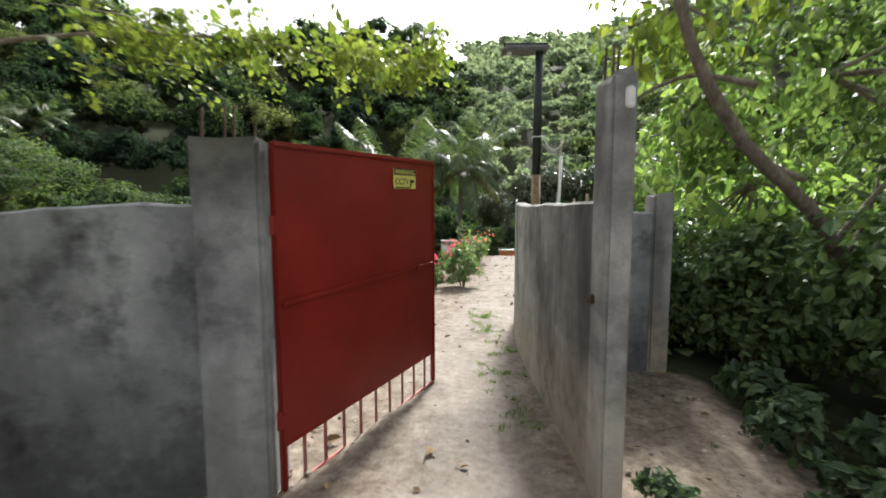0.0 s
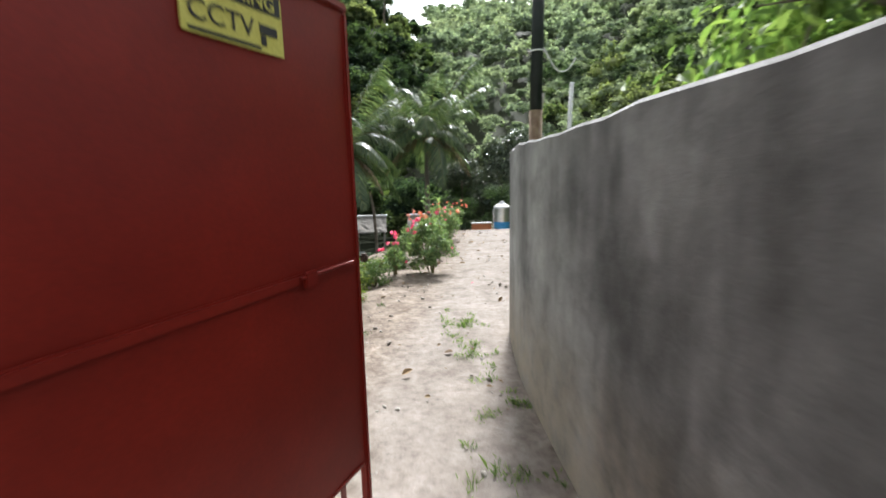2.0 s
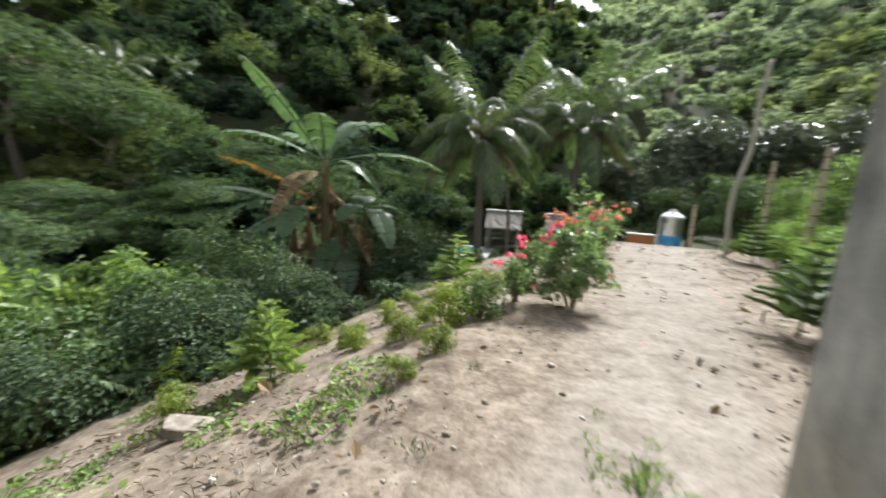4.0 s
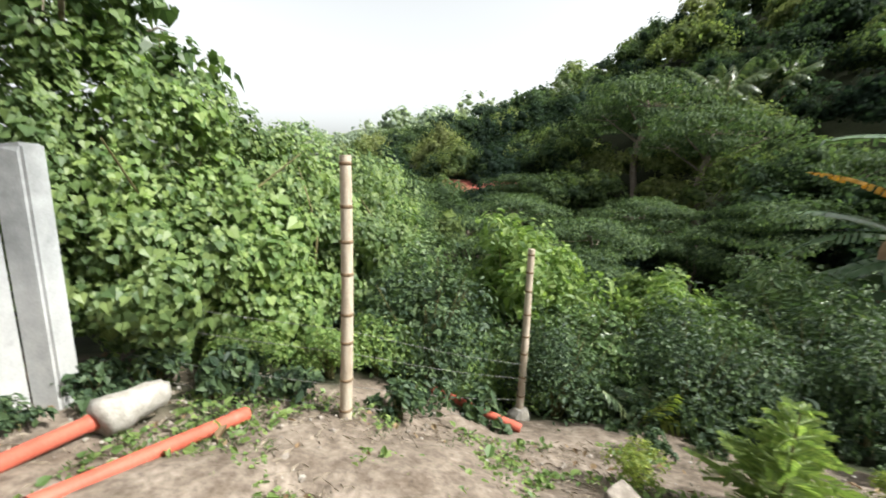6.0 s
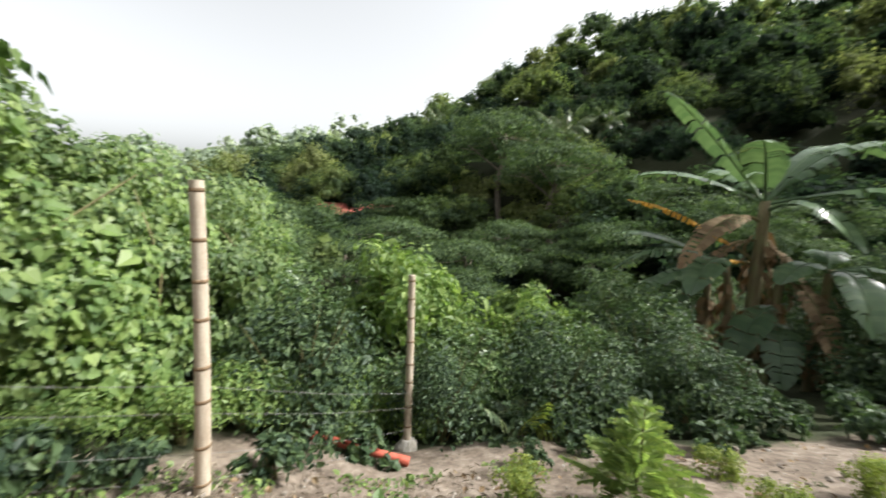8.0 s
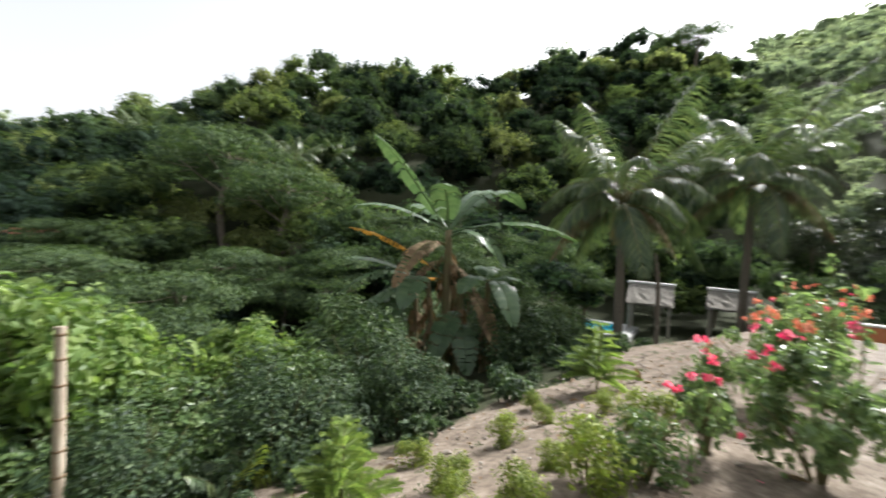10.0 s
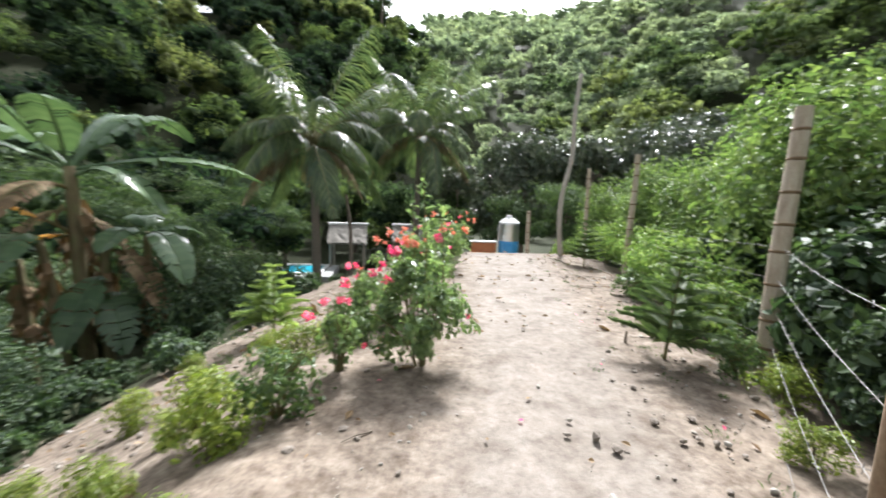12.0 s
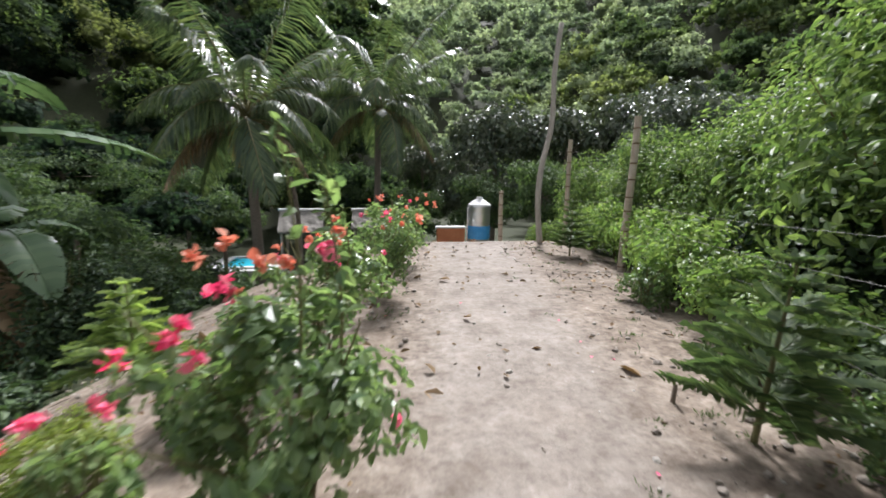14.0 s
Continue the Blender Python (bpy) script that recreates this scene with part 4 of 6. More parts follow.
def banana_clump(x, y, z0):
    g = np.random.default_rng(21)
    t = thing("banana_plant", (x, y, z0), "tall banana clump with torn leaves and dry brown sheaths", "banana plant")
    stems = [((0, 0), 3.95, 0.15, (-0.05, 0.0)), ((0.85, 0.5), 2.75, 0.10, (0.03, 0)), ((-0.65, -0.38), 2.3, 0.10, (-0.05, 0)), ((0.28, 0.1), 2.9, 0.11, (0.08, 0.05)), ((-0.2, -0.2), 2.65, 0.1, (-0.2, -0.12))]
    for (sx, sy), h, r, ln in stems:
        p = curve_pts([(sx, sy, -0.2), (sx + ln[0] * 0.3, sy + ln[1] * 0.3, h * 0.5), (sx + ln[0], sy + ln[1], h)], 10)
        part("pseudostem", [tube(p, np.linspace(r, r * 0.6, 10), 10, 0, True, 0.04)], BANANA_STEM, t, "", True)
        for i in range(int(h * 9)):
            z = g.uniform(0.3, 0.85) * h
            a = g.uniform(0, 6.28)
            c = np.array([np.interp(z, p[:, 2], p[:, k]) for k in range(2)] + [z])
            d = arr(math.cos(a), math.sin(a), 0)
            e = c + d * r * 1.05
            w = unit(np.cross(d, arr(0, 0, 1))) * g.uniform(0.03, 0.07)
            ll = g.uniform(0.25, 0.6)
            part("dry_sheath", [(np.array([e - w, e + w, e + d * 0.12 + w * 1.2 - arr(0, 0, ll * 0.5), e + d * 0.12 - w * 1.2 - arr(0, 0, ll * 0.5), e + d * 0.05 - arr(0, 0, ll)]), [[0, 1, 2, 3], [3, 2, 4]])], DEAD, t, "hanging dry brown sheath")
    # turn from the slope's line, length, half width, rise, droop, stem, kind, drop below the crown
    spec = [(208, 2.25, 0.33, 1.28, 0.34, 0, 0, 0), (180, 3.0, 0.30, 0.62, 0.47, 0, 0, 0), (0, 3.65, 0.36, 0.36, 0.38, 0, 0, 0), (22, 2.4, 0.38, 1.5, 1.18, 0, 0, 0), (48, 2.0, 0.34, 1.6, 1.05, 0, 0, 0), (262, 1.5, 0.28, 1.45, 0.75, 0, 0, 0),
            (130, 2.2, 0.32, 1.1, 0.9, 0, 0, 0), (95, 2.1, 0.3, 1.2, 1.0, 0, 0, 0), (330, 1.7, 0.30, 0.75, 1.1, 0, 0, 0.15), (228, 1.9, 0.28, 0.5, 1.0, 0, 1, 0.35), (186, 2.75, 0.20, 0.78, 0.36, 0, 2, 1.15), (170, 1.2, 0.20, 0.3, 0.7, 0, 2, 1.2), (205, 1.4, 0.22, 0.1, 1.1, 0, 1, 0.7), (345, 1.2, 0.22, 0.0, 1.2, 0, 1, 0.8),
            (180, 2.5, 0.27, 0.62, 0.42, 4, 0, 0), (194, 2.35, 0.28, 0.6, 0.72, 4, 0, 0), (215, 1.9, 0.26, 0.5, 0.8, 4, 0, 0.2), (250, 1.5, 0.28, 0.8, 1.1, 4, 0, 0), (186, 1.8, 0.24, 0.25, 0.55, 2, 0, 0), (200, 1.7, 0.24, 0.1, 0.6, 2, 0, 0.3), (240, 1.4, 0.26, 0.5, 1.0, 2, 0, 0),
            (298, 1.25, 0.27, 0.6, 1.3, 1, 0, 0), (8, 1.15, 0.26, 0.65, 0.75, 1, 0, 0), (225, 1.1, 0.26, 0.8, 1.0, 1, 0, 0), (90, 1.3, 0.28, 1.0, 0.9, 1, 0, 0), (345, 1.2, 0.26, 0.2, 1.1, 3, 0, 0.6), (235, 1.2, 0.28, 0.3, 1.2, 3, 0, 0.9), (280, 1.0, 0.26, 0.2, 1.2, 3, 0, 1.2), (318, 1.3, 0.24, 0.2, 1.3, 3, 1, 0.4)]
    for a, L, W, rise, droop, si, kd, drop in spec:
        (sx, sy), h, r, ln = stems[si]
        rib, blade = banana_blade(L, W * 1.3, droop, g, 0.22 if kd == 0 else 0.6, rise)
        lf = part("leaf", blade, (L_BANANA, DEAD, ORANGE_LEAF)[kd], t, ("", "dry brown leaf", "yellowed orange leaf")[kd], True)
        lf.matrix_basis = pose(sx + ln[0], sy + ln[1], h - 0.08 - drop, 0, 0, a + 33)
        part("midrib", rib, STEMM if kd else L_BANANA, lf)
    return t


def norfolk_pine(h, tiers, seed, label, spread=0.6, rise=0.35, needles=None):
    """A young star pine: straight leader, whorls of flat feathery branches."""
    g = np.random.default_rng(seed)
    t = thing("star_pine", (0, 0, 0), label, "pine sapling", "star pine saplings")
    part("trunk", [tube([(0, 0, -0.05), (0.005, 0, h * 0.5), (0, 0, h)], [0.016, 0.011, 0.004], 7)], STEMM, t)
    for k in range(tiers):
        z = h * (0.16 + 0.82 * k / (tiers - 1))
        L = spread * h * (1 - 0.78 * (k / (tiers - 1)) ** 1.1) * g.uniform(0.9, 1.1)
        off = g.uniform(0, 72)
        for b in range(5):
            s = np.linspace(0, 1, 8)
            line = np.stack([L * s, 0.04 * L * np.sin(3 * s + b), L * (rise * s - 0.22 * s * s)], 1)
            V, F = [], []
            m = max(12, int(L / 0.013))
            for i in range(m):
                f = 0.1 + 0.9 * i / m
                p = np.array([np.interp(f, s, line[:, c]) for c in range(3)])
                tw = (0.34 * L * (1 - 0.75 * f) + 0.02)
                for sd in (-1, 1):
                    d = unit(arr(0.75, sd, 0.25 + 0.2 * g.normal()))
                    e = p + d * tw
                    w = arr(0.0042, 0, 0.002)
                    o = len(V)
                    V += [p - w, p + w, (p + e) / 2 + w * 1.8 + arr(0, 0, 0.012), e, (p + e) / 2 - w * 1.8 + arr(0, 0, -0.006)]
                    F += [[o, o + 1, o + 2, o + 3], [o, o + 3, o + 4]]
            ob = part("branch", [tube(line, np.linspace(0.006, 0.002, 8), 4), (np.array(V), F)], needles or L_PINE, t)
            ob.matrix_basis = pose(0, 0, z, 0, g.uniform(-6, 6), off + b * 72)
    return t


def blossom_mesh(name, material, seed, r=0.05):
    """A head of loose papery petals."""
    g = np.random.default_rng(seed)
    d = sphere_dirs(22, g, -0.2)
    return mesh_from(name, [leaves(d * arr(0.62, 0.62, 0.38) * r, unit(d * arr(0.7, 0.7, 1) + 0.55 * g.normal(size=(22, 3))), r * 0.95, r * 0.85, OVAL, 0.35, rng=g)], material)


BLOOM = {"pink": [blossom_mesh("blossom", PINK, s) for s in (1, 2)], "coral": [blossom_mesh("blossom", CORAL, s) for s in (3, 4)]}


def rose_bush(x, y, r, h, n, heads, label, seed, shoot=0.0, lean=(0, 0)):
    g = np.random.default_rng(seed)
    t = thing("rose_bush", (x, y, gz(x, y)), label, "rose bush", "flowering bushes")
    for i in range(13):
        a, q = g.uniform(0, 6.28), g.uniform(0.35, 1.0)
        e = arr(q * r * math.cos(a) + lean[0], q * r * math.sin(a) + lean[1], h * g.uniform(0.6, 1.0))
        part("cane", [tube(curve_pts([(0.02 * math.cos(a), 0.02 * math.sin(a), -0.05), e * arr(0.4, 0.4, 0.5), e], 7), np.linspace(0.008, 0.003, 7), 5)], STEMM, t)
    p, nn = crown((lean[0] * 0.6, lean[1] * 0.6, h * 0.53), (r, r, h * 0.49), int(n * 0.85), 34, g, -0.95, 0.27)
    part("foliage", [leaves(p, nn, 0.044, 0.030, OVAL, 0.3, rng=g)], L_ROSE, t)
    if shoot:
        for dx, hh in ((0.0, shoot), (0.13, shoot * 0.86)):
            line = curve_pts([(dx, 0, h * 0.5), (dx + 0.02, 0.02, h * 0.5 + (hh - h * 0.5) * 0.5), (dx - 0.02, 0.0, hh)], 14)
            part("shoot", [tube(line, np.linspace(0.007, 0.003, 14), 5)], STEMM, t)
            q = np.repeat(line[3:], 3, axis=0) + g.normal(size=(33, 3)) * 0.010
            part("shoot_leaves", [leaves(q, unit(g.normal(size=(33, 3)) * 0.5 + arr(0, 0, 0.8)), 0.055, 0.036, OVAL, 0.3, rng=g)], L_ROSE, t)
    for hx, hy, hz, kind, s in heads:
        ob = new("blossom", BLOOM[kind][g.integers(0, 2)])
        ob.parent = t
        ob.matrix_basis = pose(hx, hy, hz, g.uniform(0, 360), g.uniform(0, 360), 0) @ Matrix.Scale(0.68 * s, 4)
        tagged(ob, "bright pink blossom" if kind == "pink" else "coral orange blossom")
    return t


# ---- fences ----
bamboo_post(-2.90, 4.14, gz(-2.90, 4.14) - 0.05, 1.36, (0.06, 0.03), 0.046, "dry brown bamboo fence post at the slope", 1)
b2 = bamboo_post(-4.30, 5.78, gz(-4.30, 5.78) - 0.05, 0.50, (-0.12, 0.03), 0.046, "pale short bamboo post set in a cement foot", 2)
v, f, _ = tube([(0, 0, -0.05), (0, 0, 0.04), (0, 0, 0.13), (0.01, 0, 0.2)], [0.15, 0.14, 0.11, 0.06], 9, 0, True, 0.12)
part("cement_foot", [(v, f)], STONE, b2, "rough pale cement foot")
bamboo_post(3.03, 7.91, gz(3.03, 7.91) - 0.06, 1.99, (0.03, 0.04), 0.066, "thick grey-brown bamboo post carrying barbed wire", 3)
bamboo_post(4.33, 11.95, gz(4.33, 11.95) - 0.05, 2.14, (0.02, 0.0), 0.056, "tall weathered bamboo fence post among shrubs", 4)
bamboo_post(4.95, 14.9, gz(4.95, 14.9) - 0.05, 2.13, (0.0, 0.0), 0.055, "grey weathered fence post near the path's end", 6)
bamboo_post(3.9, 16.2, gz(3.9, 16.2) - 0.05, 1.0, (0.0, 0.0), 0.06, "short grey fence post beyond the path's end", 8)
pp = thing("wooden_pole", (4.08, 14.25, gz(4.08, 14.25) - 0.05), "tall crooked grey wooden pole at the path's end", "pole")
part("shaft", [tube(curve_pts([(0, 0, 0), (-0.09, 0, 0.8), (-0.07, 0, 1.5), (0.10, 0, 2.4), (0.09, 0, 3.3), (0.17, 0, 4.2)], 26), np.linspace(0.060, 0.045, 26), 10, 0, True, 0.05)], POST_GREY, pp, "", True)
tips_e = [(1.17, 5.80), (3.01, 7.90), (4.33, 11.95), (4.95, 14.9)]
for k, h in enumerate((0.06, 0.33, 0.57, 0.78, 1.02)):
    for i in range(3):
        (xa, ya), (xb, yb) = tips_e[i], tips_e[i + 1]
        barbed_wire((xa, ya, gz(xa, ya) + h), (xb, yb, gz(xb, yb) + h), 10 * k + i)
tips_w = [(-2.95, 2.60), (-2.90, 4.14), (-4.30, 5.78)]
for k, h in enumerate((0.02, 0.19, 0.45, 0.62)):
    for i in range(2):
        (xa, ya), (xb, yb) = tips_w[i], tips_w[i + 1]
        barbed_wire((xa, ya, gz(xa, ya) + h + 0.05), (xb, yb, gz(xb, yb) + h + 0.05), 70 + 10 * k + i)


# ---- loose things on the earth ----
def pipe(a, b, r, label):
    a, b = np.array(a, dtype=float), np.array(b, dtype=float)
    t = thing("drain_pipe", tuple(a), label, "pipe", "orange drain pipes")
    d = b - a
    u = unit(d)
    part("tube", [tube([arr(0, 0, 0), d * 0.5, d], r, 16, 0, False), tube([d, arr(0, 0, 0)], r * 0.9, 16, 0, False)], PIPE, t, "", True)
    part("socket", [tube([d - u * 0.12, d - u * 0.1, d - u * 0.01, d], [r * 1.02, r * 1.14, r * 1.14, r * 1.08], 16, 0, False)], PIPE, t, "", True)
    return t


def on(x, y, h=0.0):
    return (x, y, gz(x, y) + h)


pipe(on(-1.50, 2.66, 0.05), on(-2.40, 2.86, 0.07), 0.045, "orange plastic drain pipe lying on soil by the wall")
pipe(on(-1.70, 3.11, 0.04), on(-2.62, 3.56, 0.05), 0.042, "orange plastic drain pipe lying on dry grass")
pipe(on(-4.12, 4.79, 0.10), on(-3.72, 5.66, 0.05), 0.04, "orange plastic drain pipe leaning under the fence")
t = thing("stone_block", on(-2.47, 2.95, 0.11), "pale round cement block lying on a pipe", "stone block", rz=158)
part("body", [tube([(-0.17, 0, 0), (-0.15, 0, 0.005), (-0.08, 0, 0), (0.0, 0, 0.0), (0.1, 0, 0), (0.17, 0, 0), (0.2, 0, 0.0)], [0.085, 0.118, 0.116, 0.11, 0.095, 0.088, 0.07], 14, 0, True, 0.09)], CUT_CEMENT, t, "", True)


def rock(name, at, size, label, seed, category="stone", rz=0.0):
    g = np.random.default_rng(seed)
    bm = bmesh.new()
    bmesh.ops.create_icosphere(bm, subdivisions=3, radius=1)
    for v_ in bm.verts:
        q = v_.co.copy()
        q = Vector([math.copysign(abs(c) ** 0.5, c) for c in q])
        q *= 1 + 0.22 * noise.noise(v_.co * 1.7 + Vector((seed, 0, 0))) + 0.05 * noise.noise(v_.co * 6)
        v_.co = Vector((q.x * size[0], q.y * size[1], q.z * size[2]))
    bm.verts.index_update()
    ch = ([tuple(v_.co) for v_ in bm.verts], [[v_.index for v_ in f_.verts] for f_ in bm.faces])
    bm.free()
    ob = solid(name, [ch], CLOD, label, category)
    ob.matrix_world = pose(*at, 4, 8, rz)
    return ob


rock("flat_stone", on(-2.1, 5.88, 0.035), (0.18, 0.09, 0.045), "flat grey-brown broken stone slab on the bank", 3, "stone", 20)
st = thing("wooden_stake", on(2.33, 8.63, -0.04), "short dark wooden stake beside the sapling", "stake")
part("stick", [tube([(0, 0, 0), (0.005, 0, 0.08), (0.01, 0.0, 0.15)], [0.014, 0.013, 0.011], 7)], BARK, st)

# ---- planting along the path ----
pine = norfolk_pine(0.88, 8, 31, "young star pine with pale green feathery branches")
pine.matrix_basis = pose(*on(-1.36, 10.52), 0, 0, 20)
copy_thing(pine, pose(*on(-2.08, 6.66), 0, 0, 70) @ Matrix.Scale(0.80, 4))
pine2 = norfolk_pine(0.90, 8, 33, "young star pine with darker drooping branches", 0.52, 0.42, L_PINE_DARK)
pine2.matrix_basis = pose(*on(2.46, 8.26), 3, 0, 50)
copy_thing(pine2, pose(*on(4.0, 12.9), 0, 0, 10))

hedge_plant = shrub("duranta_shrub", "small yellow-green shrub planted in bare soil", "shrub", 0.27, 0.44, 1800, 0.030, L_YELLOW, OVAL, 17, 7, 41, "path-side shrubs", -0.2)
put(hedge_plant, [(-0.74, 7.42, 0.95), (-0.52, 8.50, 0.85), (-1.72, 8.35, 0.62), (-1.0, 9.2, 0.6), (-1.65, 7.3, 0.62), (-0.98, 7.0, 0.6), (-1.55, 8.95, 0.45), (-2.3, 7.7, 0.62), (-2.55, 6.15, 0.7), (2.78, 7.5, 0.75), (2.34, 6.95, 0.55), (-1.9, 9.6, 0.5), (-0.60, 6.62, 0.55), (-1.45, 7.0, 0.5), (-1.0, 7.65, 0.5), (-0.72, 6.22, 0.4)], 43)
dark_plant = shrub("box_shrub", "small glossy dark green shrub on the bank", "shrub", 0.27, 0.48, 1400, 0.036, L_MID, OVAL, 16, 7, 45, "path-side shrubs", -0.2)
put(dark_plant, [(-0.46, 7.62, 0.95), (-0.22, 9.05, 0.85), (2.86, 8.0, 0.8), (-0.12, 8.7, 0.6), (3.1, 8.9, 0.9), (3.45, 10.3, 1.0)], 46)

heads1 = [(-0.30, -0.1, 0.78, "pink", 0.8), (-0.26, -0.12, 0.68, "pink", 0.85), (-0.36, -0.05, 0.72, "pink", 0.8), (-0.20, 0.0, 0.86, "pink", 0.9), (-0.56, 0.05, 0.62, "pink", 1.0), (-0.60, 0.0, 0.50, "pink", 0.7), (-0.12, 0.1, 0.92, "coral", 0.75),
          (-0.34, 0.15, 0.94, "coral", 0.75), (-0.25, 0.2, 0.98, "coral", 0.7), (0.10, 0.05, 0.98, "pink", 0.8), (0.14, 0.1, 1.02, "coral", 0.7), (0.33, -0.1, 0.42, "pink", 0.5), (-0.40, -0.2, 0.24, "pink", 0.45), (-0.05, 0.2, 0.9, "coral", 0.8)]
rose_bush(0.42, 8.17, 0.46, 0.84, 3100, heads1, "leafy rose bush with pink blooms beside the path", 51, 1.38, (-0.10, 0.05))
gh = np.random.default_rng(8)


def bloom_list(n, r, h, share):
    return [(gh.uniform(-r, r), gh.uniform(-r, r), h * gh.uniform(0.72, 1.08), "pink" if gh.random() < share else "coral", gh.uniform(0.4, 0.8)) for _ in range(n)]


rose_bush(0.38, 9.55, 0.48, 0.9, 2400, bloom_list(13, 0.45, 0.9, 0.45), "loose rose bush with coral and pink blooms", 52, 1.2)
rose_bush(0.75, 10.9, 0.5, 0.95, 2200, bloom_list(15, 0.5, 0.95, 0.25), "loose bush covered in coral orange blooms", 53)
rose_bush(1.1, 12.4, 0.55, 0.95, 2000, bloom_list(20, 0.55, 0.95, 0.1), "loose bush covered in coral orange blooms", 54)
rose_bush(-0.12, 9.45, 0.22, 0.55, 700, bloom_list(4, 0.2, 0.58, 0.8), "small rose bush with pink blooms on the bank", 55)
rose_bush(-0.16, 8.05, 0.16, 0.5, 380, [(-0.18, -0.1, 0.46, "pink", 0.8), (-0.1, 0.0, 0.54, "pink", 0.75), (0.05, 0.05, 0.52, "pink", 0.6), (-0.24, 0.05, 0.42, "pink", 0.6)], "small rose bush with pink blooms on the bank", 56)

# young palm on the slope
yp = thing("palm_seedling", on(-4.0, 7.02), "young palm with upright bluish leaves on the slope", "palm seedling")
gy = np.random.default_rng(61)
for i in range(9):
    a, (V, F) = frond(gy, 0.75, 0.35 + 0.08 * i, 0.28, 0.022, 16, 0, 1.7 - 0.15 * i)
    fo = part("frond", a, STEMM, yp)
    part("blade", [(V, F)], L_PALM if i % 3 else L_YELLOW, fo)
    fo.matrix_basis = pose(0, 0, 0, 0, 0, i * 137) @ Matrix.Scale(0.72, 4)

banana_clump(-5.6, 13.2, gz(-5.6, 13.2) - 0.1)
coconut_palm(-2.62, 19.5, gz(-2.62, 19.5), 2.9, 3.3, 71, "coconut palm with glossy arching fronds and withered skirt", -0.12)
hill_palm = coconut_palm(1.05, 25.0, gz(1.05, 25.0), 4.3, 3.7, 72, "coconut palm with a dense crown behind flowers", 0.1)
tt = thing("thin_trunk", on(-1.55, 20.0, -0.1), "thin dark bare tree trunk beside the palm", "tree trunk")
part("trunk", [tube(curve_pts([(0, 0, 0), (0.05, 0, 1.4), (0.0, 0, 2.9), (-0.15, 0, 4.0)], 12), np.linspace(0.085, 0.06, 12), 9, 0, True, 0.04)], BARK, tt, "", True)

for hb, hr, sc in ((56, 36, 0.72), (51, 38, 0.6), (72, 60, 0.8)):
    hx_, hy_ = -math.sin(radians(hb)) * hr, 5.5 + math.cos(radians(hb)) * hr
    tagged(copy_thing(hill_palm, pose(hx_, hy_, gz(hx_, hy_) - 0.3, 0, 0, hb * 3) @ Matrix.Scale(sc, 4)), "slender palm standing out of the hillside forest")


# ---- trees and thickets round the gate ----
def tree(name, at, label, trunk, limbs, crowns, size, material, n, shape=OVAL, seed=1, r0=0.12, group="", aspect=0.55):
    """trunk and limbs: control points from the foot; crowns: centre and radii of each mass of leaves."""
    g = np.random.default_rng(seed)
    t = thing(name, at, label, "tree", group)
    part("trunk", [tube(curve_pts(trunk, 18), np.linspace(r0, r0 * 0.45, 18), 10, 0, True, 0.05)], BARK, t, "", True)
    for lm in limbs:
        part("limb", [tube(curve_pts(lm, 10), np.linspace(r0 * 0.4, r0 * 0.1, 10), 6)], BARK, t, "", True)
    for c, rr, share in crowns:
        p, nn = crown(c, rr, int(n * share), 16, g, -0.9, 0.40)
        part("crown", [leaves(p, nn, size, size * aspect, shape, 0.3, up=(0, 0, -0.8), rng=g)], material[crowns.index((c, rr, share)) % len(material)] if isinstance(material, list) else material, t)
        for i in range(7):
            e = np.array(c) + sphere_dirs(1, g)[0] * np.array(rr) * 0.8
            part("twig", [tube([np.array(c) * 0.75 + np.array(trunk[-2]) * 0.25, (np.array(c) + e) / 2 + g.normal(size=3) * 0.1, e], [0.022, 0.012, 0.004], 5)], BARK, t)
    return t


tree("leaning_tree", on(4.3, 4.0, -0.2), "leaning leafy tree with a grey crooked trunk outside the wall",
     [(0, 0, 0), (-0.45, -0.3, 1.2), (-1.05, -0.55, 1.9), (-1.9, -0.75, 2.55), (-2.45, -0.85, 3.4), (-2.7, -0.9, 4.6)],
     [[(-0.75, -0.4, 1.6), (-0.3, -0.6, 2.4), (0.2, -0.8, 3.0)], [(-1.2, -0.6, 2.2), (-1.5, 0.1, 2.7), (-1.6, 0.8, 3.2)], [(-1.9, -0.9, 2.9), (-2.2, -0.5, 3.1), (-2.5, 0.0, 3.0)], [(-0.6, -0.3, 1.3), (-0.2, -0.2, 1.9), (0.1, 0, 2.4)]],
     [((-0.5, -0.4, 3.0), (1.5, 1.2, 1.2), 0.30), ((-1.4, 0.4, 3.1), (1.3, 1.1, 1.3), 0.25), ((-0.5, 0.6, 1.9), (1.3, 1.0, 1.1), 0.25), ((-2.1, -0.2, 3.9), (1.0, 1.0, 0.9), 0.12), ((0.4, -0.9, 2.4), (0.9, 0.9, 1.3), 0.2)],
     0.115, [L_HEDGE, L_BRIGHT, L_BRIGHT, L_YELLOW, L_BRIGHT], 5600, OVAL, 81, 0.075)
